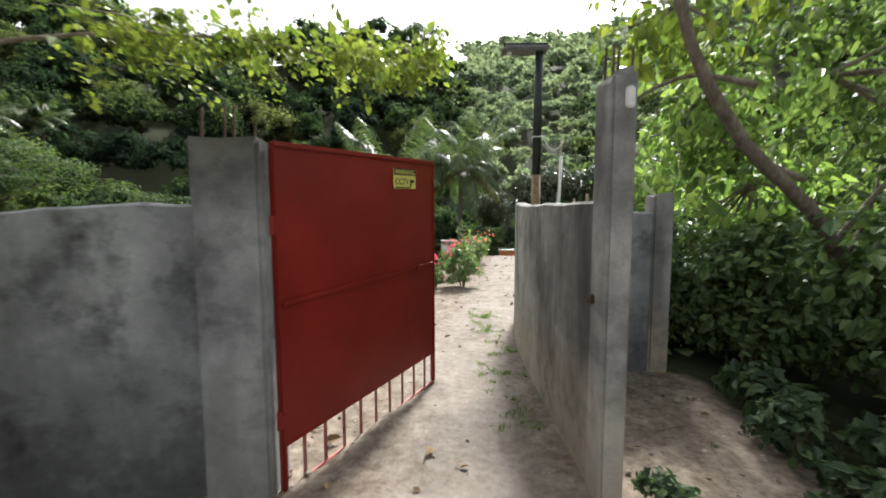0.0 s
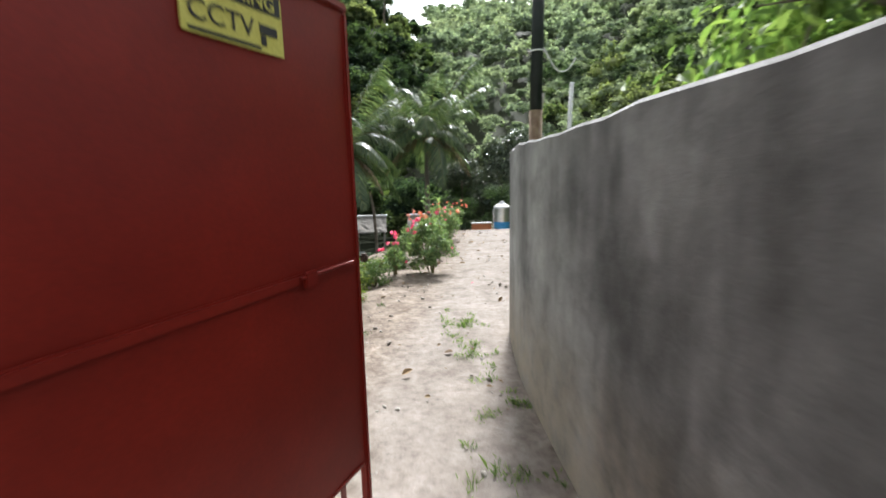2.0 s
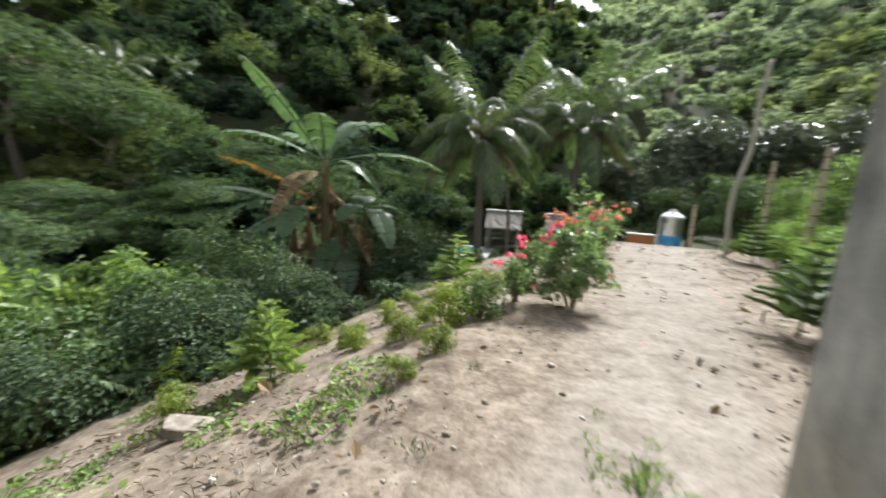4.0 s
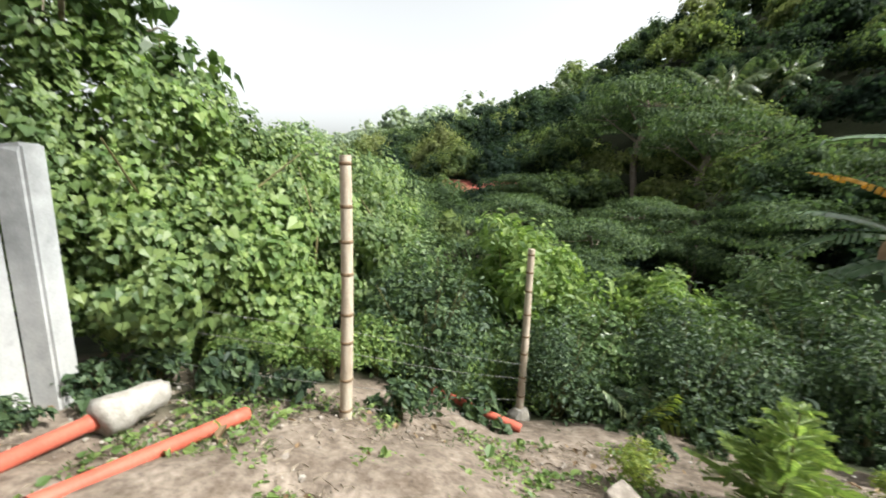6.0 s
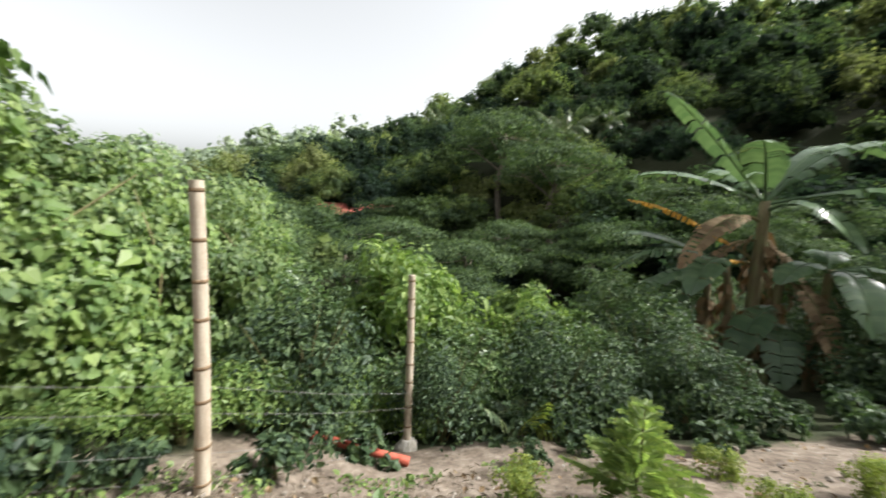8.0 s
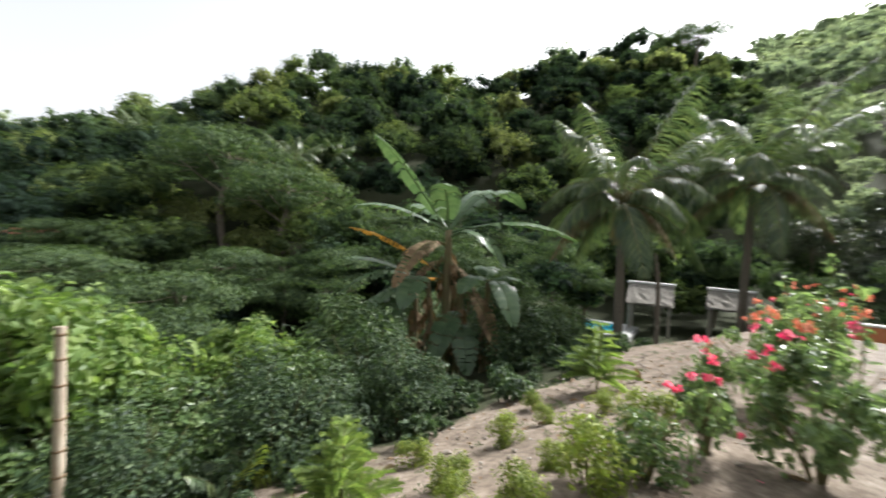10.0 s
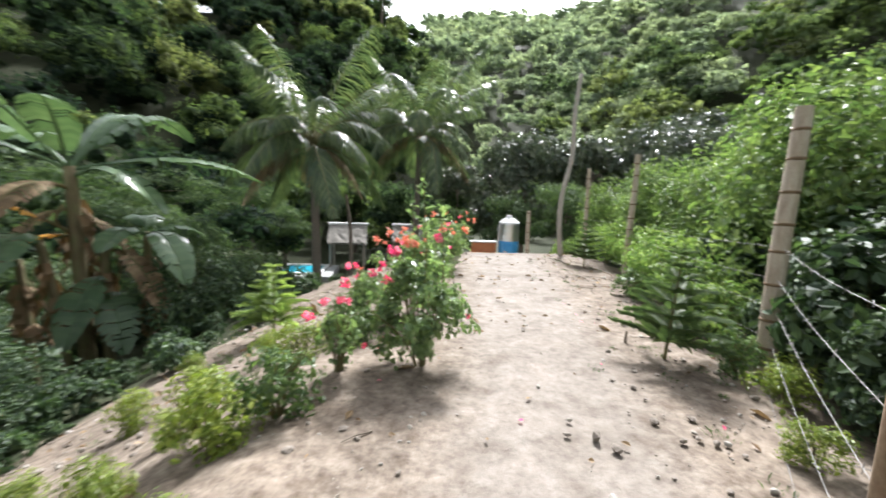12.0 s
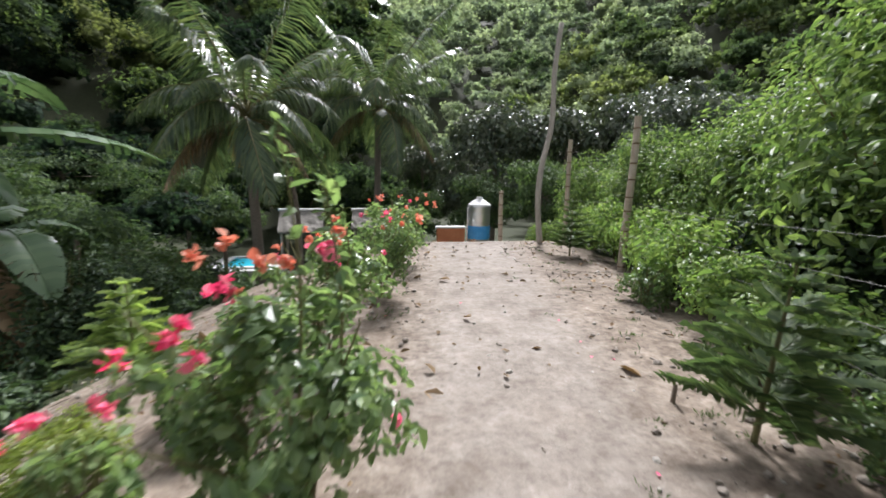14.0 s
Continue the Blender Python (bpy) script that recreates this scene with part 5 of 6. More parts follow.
tree("vine_tree", on(-4.4, 0.9, -0.2), "leafy tree with bright leaves hanging over the wall",
     [(0, 0, 0), (0.1, 0.1, 1.2), (0.3, 0.3, 2.3), (0.5, 0.5, 3.4), (0.6, 0.6, 4.4)],
     [[(0.3, 0.35, 2.4), (0.7, 0.6, 3.0), (0.9, 0.8, 3.5)]],
     [((0.5, 0.6, 4.0), (1.2, 1.2, 1.0), 0.42), ((-0.3, 0.5, 2.8), (0.9, 0.9, 0.9), 0.2), ((0.8, 0.85, 3.1), (0.75, 0.75, 0.6), 0.09)], 0.11, L_MID, 5200, HEART, 83, 0.12, "", 0.85)
gb = np.random.default_rng(84)
br = thing("overhanging_branch", (-3.9, 1.5, gz(-3.9, 1.5) - 0.2), "leafy branch reaching over the gate with sunlit leaves", "tree branch")
line = curve_pts([(0.4, 0.45, 2.7), (1.3, 1.3, 3.3), (2.3, 1.9, 3.52), (3.2, 2.2, 3.45), (3.9, 2.3, 3.5)], 20)
part("bough", [tube(line, np.linspace(0.018, 0.004, 20), 6)], BARK, br, "", True)
P = []
for i in range(44):
    f = gb.uniform(0.25, 1.0)
    a = np.array([np.interp(f, np.linspace(0, 1, 20), line[:, k]) for k in range(3)])
    e = a + arr(gb.normal() * 0.28, gb.normal() * 0.45, -abs(gb.normal()) * 0.22 + 0.06)
    part("twig", [tube([a, (a + e) / 2 + arr(0, 0, 0.04), e], [0.006, 0.004, 0.002], 4)], BARK, br)
    s = gb.random((46, 1))
    P.append(a + (e - a) * s + gb.normal(size=(46, 3)) * 0.07)
P = np.concatenate(P)
part("foliage", [leaves(P, unit(gb.normal(size=P.shape) * 0.6 + arr(0, 0, 0.8)), 0.062, 0.044, OVAL, 0.3, up=(0, 0, -0.5), rng=gb)], L_YELLOW, br)

# vine-covered thicket beside the fence
gv = np.random.default_rng(91)
vt = thing("vine_thicket", on(-4.5, 2.8), "tall thicket smothered in heart-leaved green vines", "vine thicket")
crest = [(-3.05, 1.5, 2.75), (-3.45, 2.05, 2.45), (-3.85, 2.35, 2.25), (-4.35, 2.6, 2.05), (-4.9, 2.8, 1.92), (-5.5, 3.05, 1.8), (-6.2, 3.25, 1.72), (-7.0, 3.45, 1.65), (-8.0, 3.6, 1.6), (-9.2, 3.8, 1.6), (-3.3, 0.8, 3.0), (-4.3, 1.4, 2.8), (-5.6, 2.0, 2.3), (-3.35, 2.75, 1.2), (-3.9, 3.15, 1.1), (-4.6, 3.5, 0.95), (-5.4, 3.9, 0.8)]
ox, oy, oz = on(-4.5, 2.8)
for i, (x, y, top) in enumerate(crest):
    zb = gz(x, y) - 0.1
    hgt = top - zb
    rr = 0.62 + 0.06 * i if i < 10 else 0.7
    p, nn = crown((x - ox, y - oy, zb + hgt * 0.5 - oz), (min(rr, 1.1), min(rr, 1.1), hgt * 0.52), 4600, 34, gv, -0.98, 0.28)
    part("vine_leaves", [leaves(p, nn + arr(0.25, 0.35, 0), 0.052, 0.048, HEART, 0.32, up=(0, 0, -1.0), rng=gv)], L_BRIGHT if i % 3 == 2 else L_HEDGE, vt)
for i in range(14):
    x, y, top = crest[gv.integers(3, 10)]
    a = arr(x - ox + gv.normal() * 0.4, y - oy + gv.normal() * 0.4, gz(x, y) - oz)
    part("stem", [tube(curve_pts([a, a + arr(gv.normal() * 0.3, gv.normal() * 0.3, (top - gz(x, y)) * 0.4), a + arr(gv.normal() * 0.3, gv.normal() * 0.3, (top - gz(x, y)) * 0.75)], 8), np.linspace(0.02, 0.006, 8), 5)], STEMM, vt)

# ---- wild shrubs on the slope and along the fences ----
wild_a = shrub("wild_shrub", "tangled dark green wild shrub on the slope", "shrub", 1.15, 2.2, 5600, 0.078, L_DARK, OVAL, 26, 10, 101, "wild shrubs", 0.0)
wild_b = shrub("wild_shrub", "leafy green wild shrub on the slope", "shrub", 1.1, 2.0, 4400, 0.088, L_MID, OVAL, 24, 10, 102, "wild shrubs", 0.0)
wild_c = shrub("cassava_shrub", "bright broad-leaved shrub rising above the thicket", "shrub", 0.9, 2.9, 3200, 0.12, L_BRIGHT, OVAL, 20, 8, 103, "wild shrubs", 0.35, 0.6)
gs = np.random.default_rng(104)
sa, sb = [], []
for y in np.arange(3.9, 18.5, 1.15):
    for k, s in enumerate((4.1, 5.4, 6.9, 8.6, 10.6, 12.8)):
        x = float(edge_left(np.array(y))) - s + gs.uniform(-0.4, 0.4)
        yy = y + gs.uniform(-0.4, 0.4) + 0.5 * (k % 2)
        if y < 5 and s < 5:
            continue
        if abs(x + 5.6) < 1.2 and -2.2 < yy - 13.2 < 1.2:
            continue
        if y > 10 and s < 5.2:
            continue
        sc = (0.62 if k == 0 else 0.85 if k == 1 else 1.0) * gs.uniform(0.8, 1.15)
        (sa if gs.random() < 0.6 else sb).append((x, yy, sc))
put(wild_a, sa, 105, 0.1)
put(wild_b, sb, 106, 0.1)
put(wild_c, [(-6.3, 6.15, 1.0), (-6.9, 6.9, 0.9), (-6.0, 8.4, 0.75), (-7.3, 8.9, 0.85), (-8.2, 7.4, 0.8), (-5.6, 5.2, 0.55)], 107)

low_r = shrub("fence_shrub", "leafy bright green shrub growing through the wire fence", "shrub", 0.55, 0.95, 2300, 0.058, L_BRIGHT, OVAL, 24, 8, 111, "fence shrubs", 0.0)
put(low_r, [(3.35, 8.75, 0.8), (3.7, 9.55, 0.9), (4.0, 10.4, 1.0), (4.35, 11.1, 1.0), (4.7, 11.9, 1.1), (4.9, 12.9, 1.1), (5.0, 13.8, 1.0), (5.3, 15.0, 1.0), (5.2, 16.4, 0.9)], 112)
for fx, fy, fs in ((-3.25, 3.3, 0.62), (-3.6, 3.85, 0.6), (-4.35, 4.35, 0.75), (-4.7, 5.25, 0.7), (-5.1, 5.3, 0.8), (-5.0, 6.0, 0.8), (-4.75, 6.6, 0.6), (-4.0, 4.2, 0.85), (-4.7, 4.9, 0.95), (-5.6, 5.6, 1.0)):
    copy_thing(low_r, pose(fx, fy, gz(fx, fy), 0, 0, 97 * fx) @ Matrix.Scale(fs / 0.8, 4))
mid_r = shrub("fence_shrub", "dense dark broad-leaved shrub behind the wire fence", "shrub", 0.85, 1.55, 3200, 0.095, L_DARK, OVAL, 18, 8, 113, "fence shrubs", 0.0, 0.62)
put(mid_r, [(3.35, 6.75, 0.85), (3.75, 7.75, 0.9), (2.75, 5.7, 0.75), (4.3, 6.6, 1.1), (4.6, 8.1, 1.1), (2.3, 5.0, 0.7), (5.0, 9.9, 1.1), (3.6, 5.4, 1.0), (2.25, 6.0, 0.42), (2.65, 6.45, 0.48), (3.05, 7.0, 0.5), (3.3, 7.55, 0.45), (1.75, 5.5, 0.4), (2.45, 6.2, 0.4), (2.85, 6.75, 0.42), (3.2, 7.25, 0.42), (3.45, 8.1, 0.45)], 114)
tall_r = shrub("fence_tree", "bushy bright green small tree behind the wire fence", "shrub", 1.35, 3.0, 10500, 0.078, L_HEDGE, OVAL, 46, 10, 115, "fence trees", 0.1)
put(tall_r, [(4.75, 8.95, 0.92), (5.5, 10.3, 0.9), (6.0, 11.9, 0.88), (6.2, 13.8, 0.85), (6.6, 8.4, 1.05), (7.4, 10.4, 1.05), (8.0, 13.0, 1.0), (6.4, 16.0, 0.8), (5.6, 6.7, 1.05)], 116)
gate_dark = shrub("bank_shrub", "dark drooping broad-leaved shrub on the bank outside the gate", "shrub", 1.0, 1.7, 4200, 0.085, L_MID, OVAL, 26, 8, 117, "bank shrubs", 0.0, 0.6)
put(gate_dark, [(3.15, 3.9, 0.95), (3.9, 3.2, 1.05), (2.75, 4.75, 0.9), (3.4, 2.2, 0.6), (4.6, 4.9, 1.1), (4.7, 2.4, 1.0), (3.6, 6.2, 1.0)], 118)
low_g = shrub("weed_clump", "low leafy weeds at the edge of bare soil", "weed", 0.3, 0.38, 420, 0.075, L_DARK, OVAL, 9, 6, 119, "weeds", 0.0, 0.6)
put(low_g, [(2.2, 2.35, 0.9), (2.5, 2.9, 1.1), (2.05, 1.75, 0.8), (2.75, 2.2, 1.0), (2.55, 1.6, 0.9), (-2.95, 2.75, 0.8), (-2.7, 2.55, 0.7), (-3.05, 3.25, 0.9), (-3.1, 3.7, 0.7), (-3.2, 4.5, 0.8), (-3.9, 5.3, 1.0), (-2.3, 2.45, 0.5), (1.15, 1.9, 0.5), *[(float(edge_left(np.array(q))) - w - 0.25 * math.sin(q * 7 + w), q + 0.3 * math.sin(w * 9), 0.75 + 0.35 * math.sin(q * 3 + w * 5)) for q in np.arange(6.6, 16.5, 0.6) for w in (3.1, 3.7, 4.3, 4.9)]], 120)

# ---- trees in the valley and behind the palms ----
round_tree = tree("round_tree", (0, 0, 0), "dense dark green valley tree", [(0, 0, 0), (0.1, 0, 1.5), (0, 0.1, 3.0), (0, 0, 4.0)], [[(0.05, 0, 2.0), (0.9, 0.3, 3.0)], [(0.05, 0, 2.2), (-0.8, -0.5, 3.1)]],
                  [((0, 0, 3.4), (2.0, 2.0, 1.6), 1.0)], 0.14, L_VALLEY, 8000, DIAMOND, 131, 0.13, "valley trees")
flat_tree = tree("umbrella_tree", (0, 0, 0), "wide flat-crowned tree with layered fine foliage", [(0, 0, 0), (0.2, 0, 1.6), (-0.1, 0.1, 3.0), (0, 0, 3.8)], [[(0.1, 0, 2.2), (1.5, 0.5, 3.3)], [(0, 0, 2.4), (-1.5, -0.6, 3.4)], [(0, 0, 2.6), (0.2, 1.6, 3.5)]],
                 [((0, 0, 3.8), (3.1, 3.1, 0.7), 0.6), ((0.8, -0.6, 3.2), (2.6, 2.6, 0.5), 0.4)], 0.12, L_VALLEY, 9500, DIAMOND, 132, 0.14, "valley trees")
shiny_tree = tree("shiny_tree", (0, 0, 0), "grey-green tree with small glossy leaves", [(0, 0, 0), (0.1, 0, 2.0), (0, 0.2, 4.0), (0.1, 0, 6.0)], [[(0.05, 0, 2.6), (1.2, 0.3, 4.6)], [(0.05, 0, 2.8), (-1.3, -0.5, 4.4)]],
                  [((0, 0, 6.2), (2.6, 2.4, 2.0), 0.55), ((-0.6, -0.5, 3.9), (2.3, 2.2, 1.7), 0.45)], 0.22, L_BLUE, 7600, DIAMOND, 133, 0.16, "back trees")


def place(ob, spots, seed):
    g = np.random.default_rng(seed)
    for i, (x, y, s, dz) in enumerate(spots):
        m = pose(x, y, gz(x, y) + dz, 0, 0, g.uniform(0, 360)) @ Matrix.Scale(s, 4)
        if i:
            copy_thing(ob, m)
        else:
            ob.matrix_basis = m


place(round_tree, [(-6.2, 17.6, 0.85, -0.2), (-8.6, 16.2, 0.85, -0.2), (-4.4, 21.8, 0.8, -0.2), (-9.5, 20.5, 1.0, -0.2), (-12.0, 15.5, 0.95, -0.2), (-14.5, 11.0, 0.9, -0.2), (-12.5, 6.8, 0.85, -0.2), (-6.5, 24.5, 1.0, -0.2), (-16.5, 16.0, 1.0, -0.2), (-11.0, 3.2, 0.9, -0.2),
                   (2.6, 22.5, 0.75, -0.2), (4.8, 21.0, 0.8, -0.2), (6.2, 18.8, 0.8, -0.2), (0.2, 30.0, 1.0, -0.2), (-2.6, 31.5, 1.0, -0.2), (3.6, 28.5, 1.0, -0.2), (-13.0, 22.0, 1.1, -0.2), (8.5, 16.5, 0.9, -0.2)], 135)
place(flat_tree, [(-15.5, 8.0, 0.95, -0.3), (-31.5, 5.6, 1.05, -0.4), (-31.0, 11.2, 1.05, -0.4), (-31.0, 8.4, 0.85, -0.4), (-18.0, 12.0, 1.1, -0.3), (-19.5, 6.5, 1.05, -0.3), (-15.0, 18.5, 1.05, -0.3), (-21.0, 16.0, 1.2, -0.3), (-23.5, 9.5, 1.2, -0.3), (-11.5, 25.5, 1.15, -0.3), (-17.0, 23.0, 1.3, -0.3), (-14.0, 3.2, 0.8, -0.3), (-26.0, 4.0, 1.1, -0.3), (-20.0, 1.5, 0.9, -0.3), (-24.0, 21.0, 1.7, 0.0), (-30.0, 20.0, 2.0, 0.0), (-4.3, 96.0, 2.3, 0.0)], 136)
place(shiny_tree, [(6.3, 24.5, 0.95, -0.2), (9.2, 23.0, 0.95, -0.2), (12.6, 21.6, 1.08, -0.2), (10.6, 18.2, 0.8, -0.2), (15.5, 19.0, 1.0, -0.2), (3.5, 27.5, 0.8, -0.2)], 137)


# ---- huts, pool and tank below the path's end ----
def hut(x, y, w, d, ridge, eave, label, rz):
    t = thing("thatched_hut", (x, y, gz(x, y)), label, "hut", "garden huts", rz)
    z0 = gz(x, y)
    for sd in (-1, 1):
        n = 10
        V, F = [], []
        for i in range(n + 1):
            for j in range(7):
                f = j / 6
                V.append((-w / 2 + w * i / n, sd * (d / 2) * f, ridge - z0 + (eave - ridge) * f + 0.02 * R.normal()))
        for i in range(n):
            for j in range(6):
                F.append([i * 7 + j, (i + 1) * 7 + j, (i + 1) * 7 + j + 1, i * 7 + j + 1])
        m = len(V)
        V += [(a, b, c - 0.08) for a, b, c in V]
        F += [[q + m for q in f_[::-1]] for f_ in F]
        part("roof_slope", [(V, F)], THATCH, t, "grey weathered thatch")
    part("ridge_cap", [tube([(-w / 2 - 0.05, 0, ridge - z0 + 0.02), (w / 2 + 0.05, 0, ridge - z0 + 0.02)], 0.07, 8)], TARP, t, "white ridge sheet")
    for px, py in ((-1, -1), (1, -1), (1, 1), (-1, 1)):
        part("post", [tube([(px * (w / 2 - 0.15), py * (d / 2 - 0.15), -0.1), (px * (w / 2 - 0.15), py * (d / 2 - 0.15), eave - z0 + 0.05)], 0.06, 8)], POST_GREY, t)
    return t


hut(-2.35, 25.9, 1.9, 2.2, -0.22, -1.05, "low garden hut with grey thatch and white ridge", 4)
hut(0.75, 26.6, 1.7, 2.0, -0.25, -1.0, "small garden hut with grey thatch behind flowers", -3)
pl = thing("swimming_pool", (-4.2, 24.0, gz(-4.2, 24.0) - 0.2), "small bright blue swimming pool with pale deck", "pool")
part("deck", [box(0, 0, 0.2, 3.0, 3.0, 0.45, 0.03)], CEMENT_PALE, pl, "pale cement deck")
part("water", [box(0, 0.1, 0.43, 1.7, 2.0, 0.02, 0.0)], POOL, pl, "bright blue water")
for bx in (box(0, -1.0, 0.46, 2.1, 0.2, 0.07, 0.01), box(0, 1.2, 0.46, 2.1, 0.2, 0.07, 0.01), box(-0.95, 0.1, 0.46, 0.2, 2.0, 0.07, 0.01), box(0.95, 0.1, 0.46, 0.2, 2.0, 0.07, 0.01)):
    part("coping", [bx], TARP, pl)


def water_tank(x, y, top, r):
    z0 = gz(x, y)
    t = thing("water_tank", (x, y, z0), "stainless steel water tank with blue label band", "water tank")
    H = top - z0
    zs, rs = [], []
    for i in range(26):
        f = i / 25
        zs.append(0.25 + (H - 0.5) * f)
        rs.append(r * (1.0 - (0.035 if i % 6 == 3 else 0.0)))
    part("body", [tube([(0, 0, z) for z in zs], rs, 28)], STAINLESS, t, "ribbed stainless body", True)
    part("lid", [tube([(0, 0, H - 0.26), (0, 0, H - 0.22), (0, 0, H - 0.08), (0, 0, H - 0.07), (0, 0, H)], [r * 1.03, r * 1.0, r * 0.4, r * 0.3, r * 0.26], 28)], TARP, t, "pale domed lid")
    part("label_band", [tube([(0, 0, 0.46), (0, 0, 0.47), (0, 0, 0.84), (0, 0, 0.85)], [r * 1.0, r * 1.012, r * 1.012, r * 1.0], 28, 0, False)], BLUE, t, "blue label band")
    for k in range(3):
        a = k * 2.094
        part("leg", [box(0.75 * r * math.cos(a), 0.75 * r * math.sin(a), 0.12, 0.06, 0.06, 0.3, 0.008)], STEEL, t)
    part("inlet_pipe", [tube([(-r * 1.1, -0.05, 0), (-r * 1.1, -0.05, H - 0.35), (-r * 0.7, 0, H - 0.12)], 0.018, 7)], WHITE, t)
    return t


water_tank(3.88, 18.1, 0.78, 0.33)
ow = thing("garden_wall", (2.95, 17.7, gz(2.95, 17.7) - 0.12), "low orange painted garden wall past the crest", "low wall")
part("panel", [box(0, 0, 0.42, 0.8, 0.12, 0.84, 0.02)], ORANGE_WALL, ow)
part("coping", [box(0, 0, 0.86, 0.86, 0.2, 0.05, 0.015)], TARP, ow, "pale coping")

# far house on the hillside
hx, hy = -37.0, 9.4
fh = thing("far_house", (hx, hy, gz(hx, hy) - 2.6), "far house with faded red roof among hillside trees", "house", rz=83)
part("wall", [box(0, 0, 1.9, 7.0, 4.5, 3.8, 0.02)], TARP, fh, "pale wall")
for sd in (-1, 1):
    V = [(-3.9, 0, 5.3), (3.9, 0, 5.3), (3.9, sd * 2.8, 3.9), (-3.9, sd * 2.8, 3.9), (-3.9, 0, 5.2), (3.9, 0, 5.2), (3.9, sd * 2.8, 3.8), (-3.9, sd * 2.8, 3.8)]
    part("roof", [(V, [[0, 1, 2, 3], [7, 6, 5, 4], [0, 4, 5, 1], [1, 5, 6, 2], [2, 6, 7, 3], [3, 7, 4, 0]])], ROOF_RED, fh, "faded red roof sheet")
for dx in (-2.0, 0.0, 2.0):
    w_ = part("window", [box(dx, -2.26, 2.0, 1.0, 0.06, 1.1, 0.01)], LAMP_GREY, fh)
    part("pane", [box(dx, -2.30, 2.0, 0.85, 0.02, 0.95, 0.0)], PANEL_DARK, w_)

# ---- litter, pebbles, grass ----
gl = np.random.default_rng(141)


def ground_spots(n, x0, x1, y0, y1, keep):
    out = []
    while len(out) < n:
        x, y = gl.uniform(x0, x1), gl.uniform(y0, y1)
        if keep(x, y):
            out.append((x, y))
    return out


def in_walls(x, y):
    return (0.72 < x < 1.05 and 1.8 < y < 5.9) or (x < -0.95 and 1.95 < y < 2.35 and x > -3.2)


def open_soil(x, y):
    s = float(edge_left(np.array(y))) - x
    return s < 3.0 and x < np.interp(y, [0, 3.6, 4.4, 5.6, 7.7, 12.3, 16], [2.3, 2.1, 1.1, 1.15, 2.75, 4.2, 4.9]) and not in_walls(x, y)


def margins(x, y):
    d = abs(x - float(trodden_line(y)))
    return open_soil(x, y) and d > 0.75 and gl.random() < min(1, (d - 0.6) * 0.9)


sp = ground_spots(1000, -3.6, 4.6, 0.6, 15, lambda x, y: open_soil(x, y) and gl.random() < 0.3 + 0.5 * margins(x, y))
P = np.array([(x, y, gz(x, y) + 0.012) for x, y in sp])
solid("leaf_litter", [leaves(P, unit(gl.normal(size=P.shape) * 0.35 + arr(0, 0, 1)), 0.055, 0.03, OVAL, 0.4, rng=gl)], DEAD, "dry brown fallen leaves scattered on the soil", "leaf litter", "stuff")
sp = ground_spots(2600, -3.4, -0.9, 2.5, 6.3, open_soil)
P = np.array([(x, y, gz(x, y) + 0.014) for x, y in sp])
STRAW = surface("straw", [(0.24, 0.20, 0.15), (0.36, 0.31, 0.24)], 30, 90, 0.9)
solid("straw_litter", [leaves(P, unit(gl.normal(size=P.shape) * 0.3 + arr(0, 0, 1)), 0.065, 0.004, DIAMOND, 0.25, rng=gl)], STRAW, "dry straw and stalks strewn over the bank", "straw", "stuff")


def pebbles(n, keep, lo, hi, label, material=None):
    ch = []
    for x, y in ground_spots(n, -3.2, 4.6, 0.4, 15, keep):
        r = lo * (hi / lo) ** (gl.random() ** 2.2)
        d = ICO * gl.uniform(0.72, 1.2, (12, 1)) * r * arr(1, gl.uniform(0.65, 0.95), gl.uniform(0.45, 0.75))
        a = gl.uniform(0, 6.28)
        c, s = math.cos(a), math.sin(a)
        d = d @ np.array([[c, s, 0], [-s, c, 0], [0, 0, 1]])
        ch.append((d + arr(x, y, gz(x, y) + r * 0.25), ICO_F))
    return solid("pebbles", ch, material or STONE, label, "pebbles", "stuff")


pebbles(1500, lambda x, y: open_soil(x, y) and gl.random() < 0.35 + 0.6 * (abs(x - float(trodden_line(y))) > 0.7), 0.005, 0.024, "small pale stones and clods on the earth path")

pebbles(1900, lambda x, y: open_soil(x, y) and (abs(x - float(trodden_line(y))) > 0.75 or gl.random() < 0.12), 0.008, 0.04, "crumbled soil clods on the bank", CLOD)
pebbles(450, lambda x, y: 0.45 < x - float(trodden_line(y)) and open_soil(x, y) and y > 5.5, 0.006, 0.030, "loose stones along the fence side of the path", CLOD)


def tufts(name, spots, blades, h, material, label):
    C, N, U = [], [], []
    for x, y in spots:
        z = gz(x, y)
        for k in range(blades):
            C.append((x + gl.normal() * 0.03, y + gl.normal() * 0.03, z - 0.005))
            N.append((gl.normal(), gl.normal(), 0.25))
    C, N = np.array(C), np.array(N)
    return solid(name, [leaves(C, N, h, h * 0.12, DIAMOND, 0.3, up=(0, 0, 1.2), rng=gl)], material, label, "grass", "stuff")


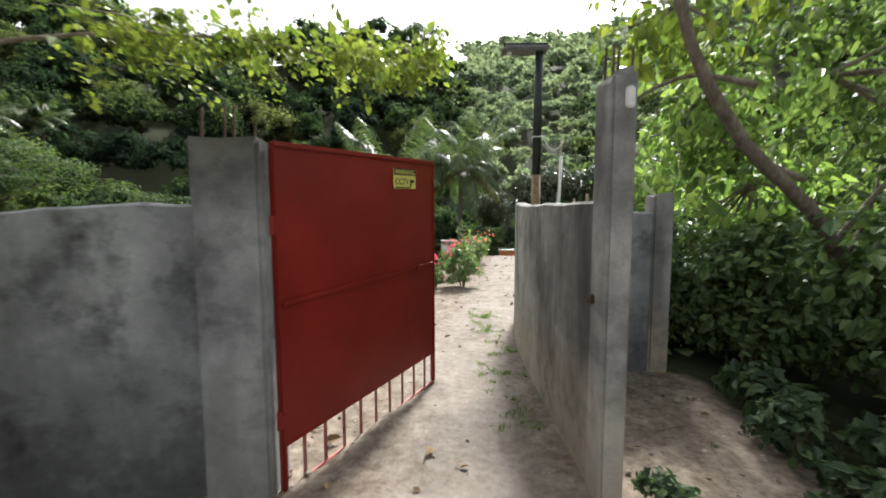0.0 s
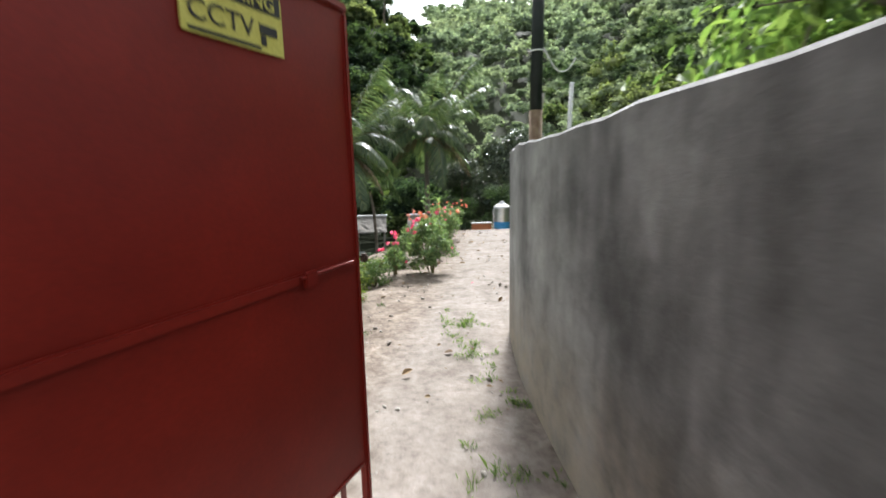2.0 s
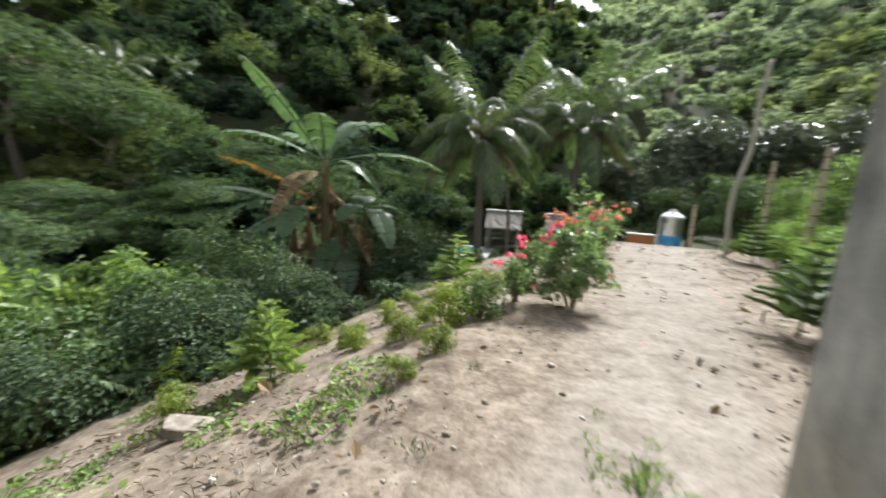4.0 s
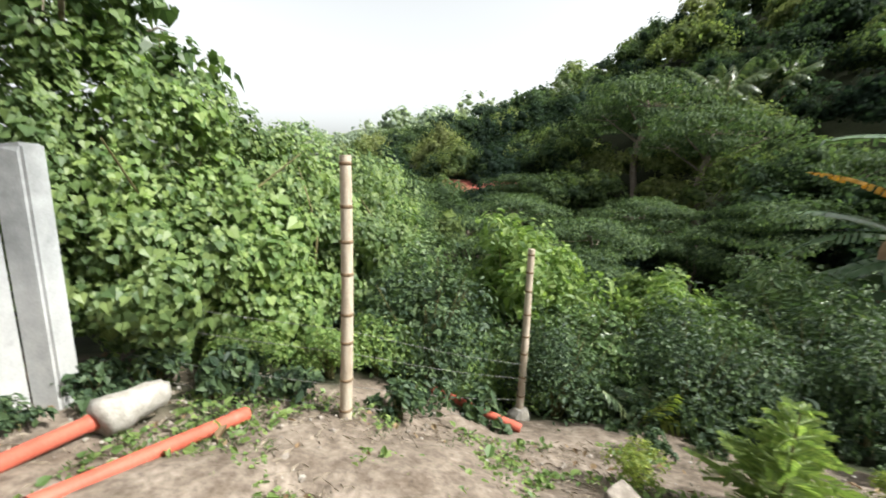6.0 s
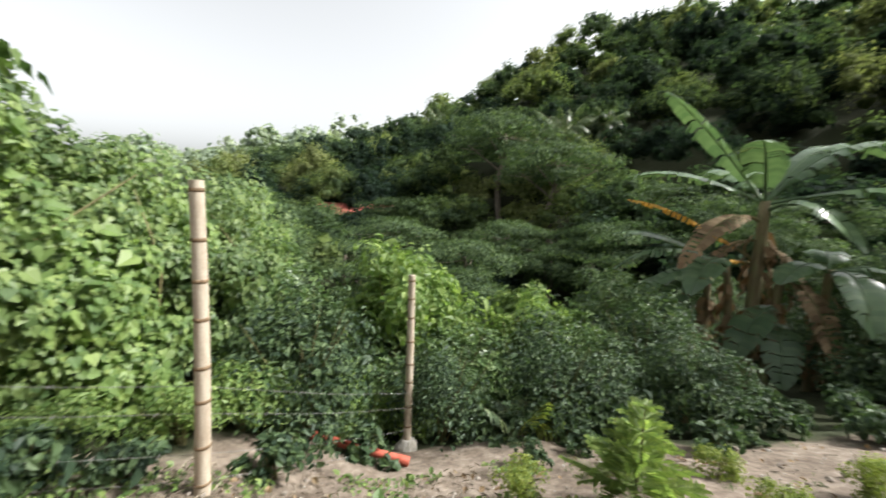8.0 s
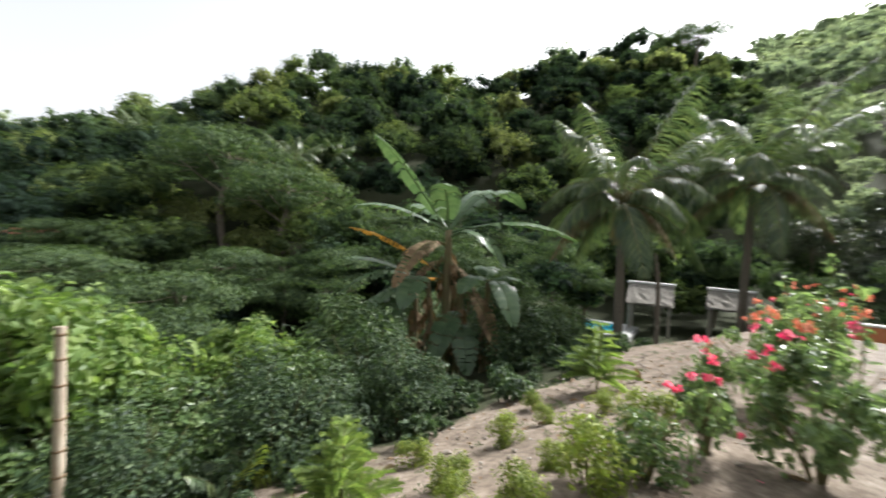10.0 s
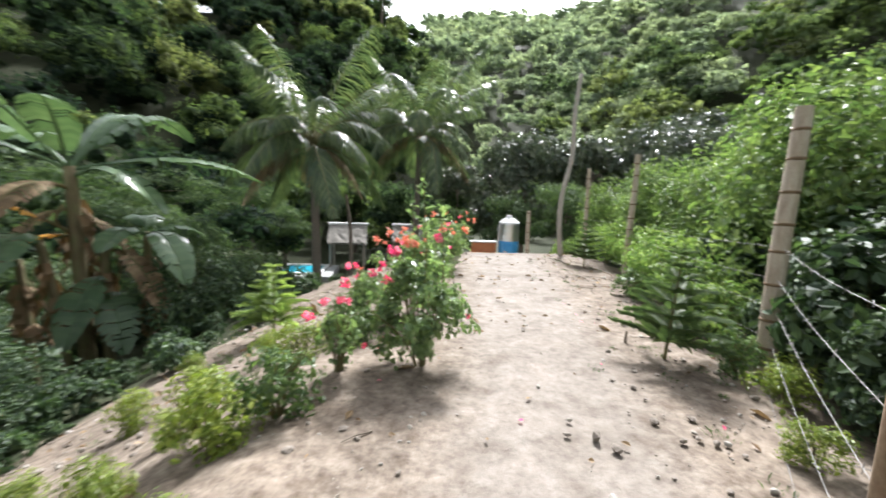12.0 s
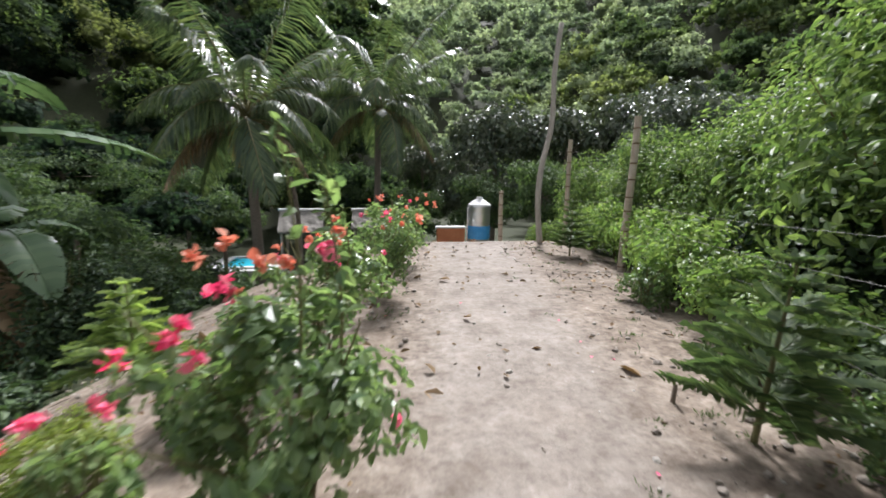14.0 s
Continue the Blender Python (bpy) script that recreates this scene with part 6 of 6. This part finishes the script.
tufts("grass_tufts", ground_spots(240, -3.6, 4.4, 1.0, 15, lambda x, y: margins(x, y) and noise.noise(Vector((x * 1.3, y * 1.3, 0))) > 0.0), 20, 0.034, L_MID, "short green grass tufts along the path margins")
tufts("grass_tufts", ground_spots(60, 0.35, 0.78, 2.6, 6.2, lambda x, y: gl.random() < 0.35 + 0.6 * (noise.noise(Vector((x, y * 1.5, 5))) > 0.05)), 22, 0.036, L_BRIGHT, "sparse grass at the foot of the wall")
tufts("grass_tufts", ground_spots(260, -3.5, -0.8, 3.0, 6.2, lambda x, y: open_soil(x, y) and noise.noise(Vector((x * 1.6, y * 1.6, 9))) > 0.05), 20, 0.032, L_MID, "patches of low green weeds on the bank")
def fence_side(x, y):
    return 0.3 < x - float(trodden_line(y)) < 1.7 and open_soil(x, y)


tufts("grass_tufts", ground_spots(26, 0.8, 4.4, 6.6, 14, fence_side), 16, 0.028, L_MID, "small green weed tufts on the fence side of the path")
pebbles(110, lambda x, y: fence_side(x, y) or (open_soil(x, y) and gl.random() < 0.25), 0.012, 0.032, "pale flat stones lying loose on the path")
P = np.array([(x, y, gz(x, y) + 0.03) for x, y in ground_spots(2800, -3.5, -0.8, 3.0, 6.6, lambda x, y: open_soil(x, y) and noise.noise(Vector((x * 1.6, y * 1.6, 9))) > 0.0)])
solid("ground_weeds", [leaves(P, unit(gl.normal(size=P.shape) * 0.5 + arr(0, 0, 1)), 0.036, 0.027, OVAL, 0.35, rng=gl)], L_BRIGHT, "small broad-leaved weeds in patches on the bank", "weeds", "stuff")

P = np.array([(x, y, gz(x, y) + 0.012) for x, y in ground_spots(12, -0.6, 2.4, 6.5, 11, open_soil)])
solid("fallen_petals", [leaves(P, unit(gl.normal(size=P.shape) * 0.3 + arr(0, 0, 1)), 0.035, 0.03, OVAL, 0.3, rng=gl)], PINK, "fallen pink petals on the path", "petals", "stuff")
ch = []
for x, y in ground_spots(60, -3.0, 4.0, 2.5, 14, lambda x, y: margins(x, y)):
    a, l = gl.uniform(0, 6.28), gl.uniform(0.08, 0.3)
    z = gz(x, y) + 0.012
    x2, y2 = x + l * math.cos(a), y + l * math.sin(a)
    ch.append(tube([(x, y, z), ((x + x2) / 2 + gl.normal() * 0.01, (y + y2) / 2, (z + gz(x2, y2)) / 2 + 0.014), (x2, y2, gz(x2, y2) + 0.01)], [0.005, 0.004, 0.003], 5))
solid("dry_twigs", ch, BARK, "dry twigs lying on the soil", "twigs", "stuff")
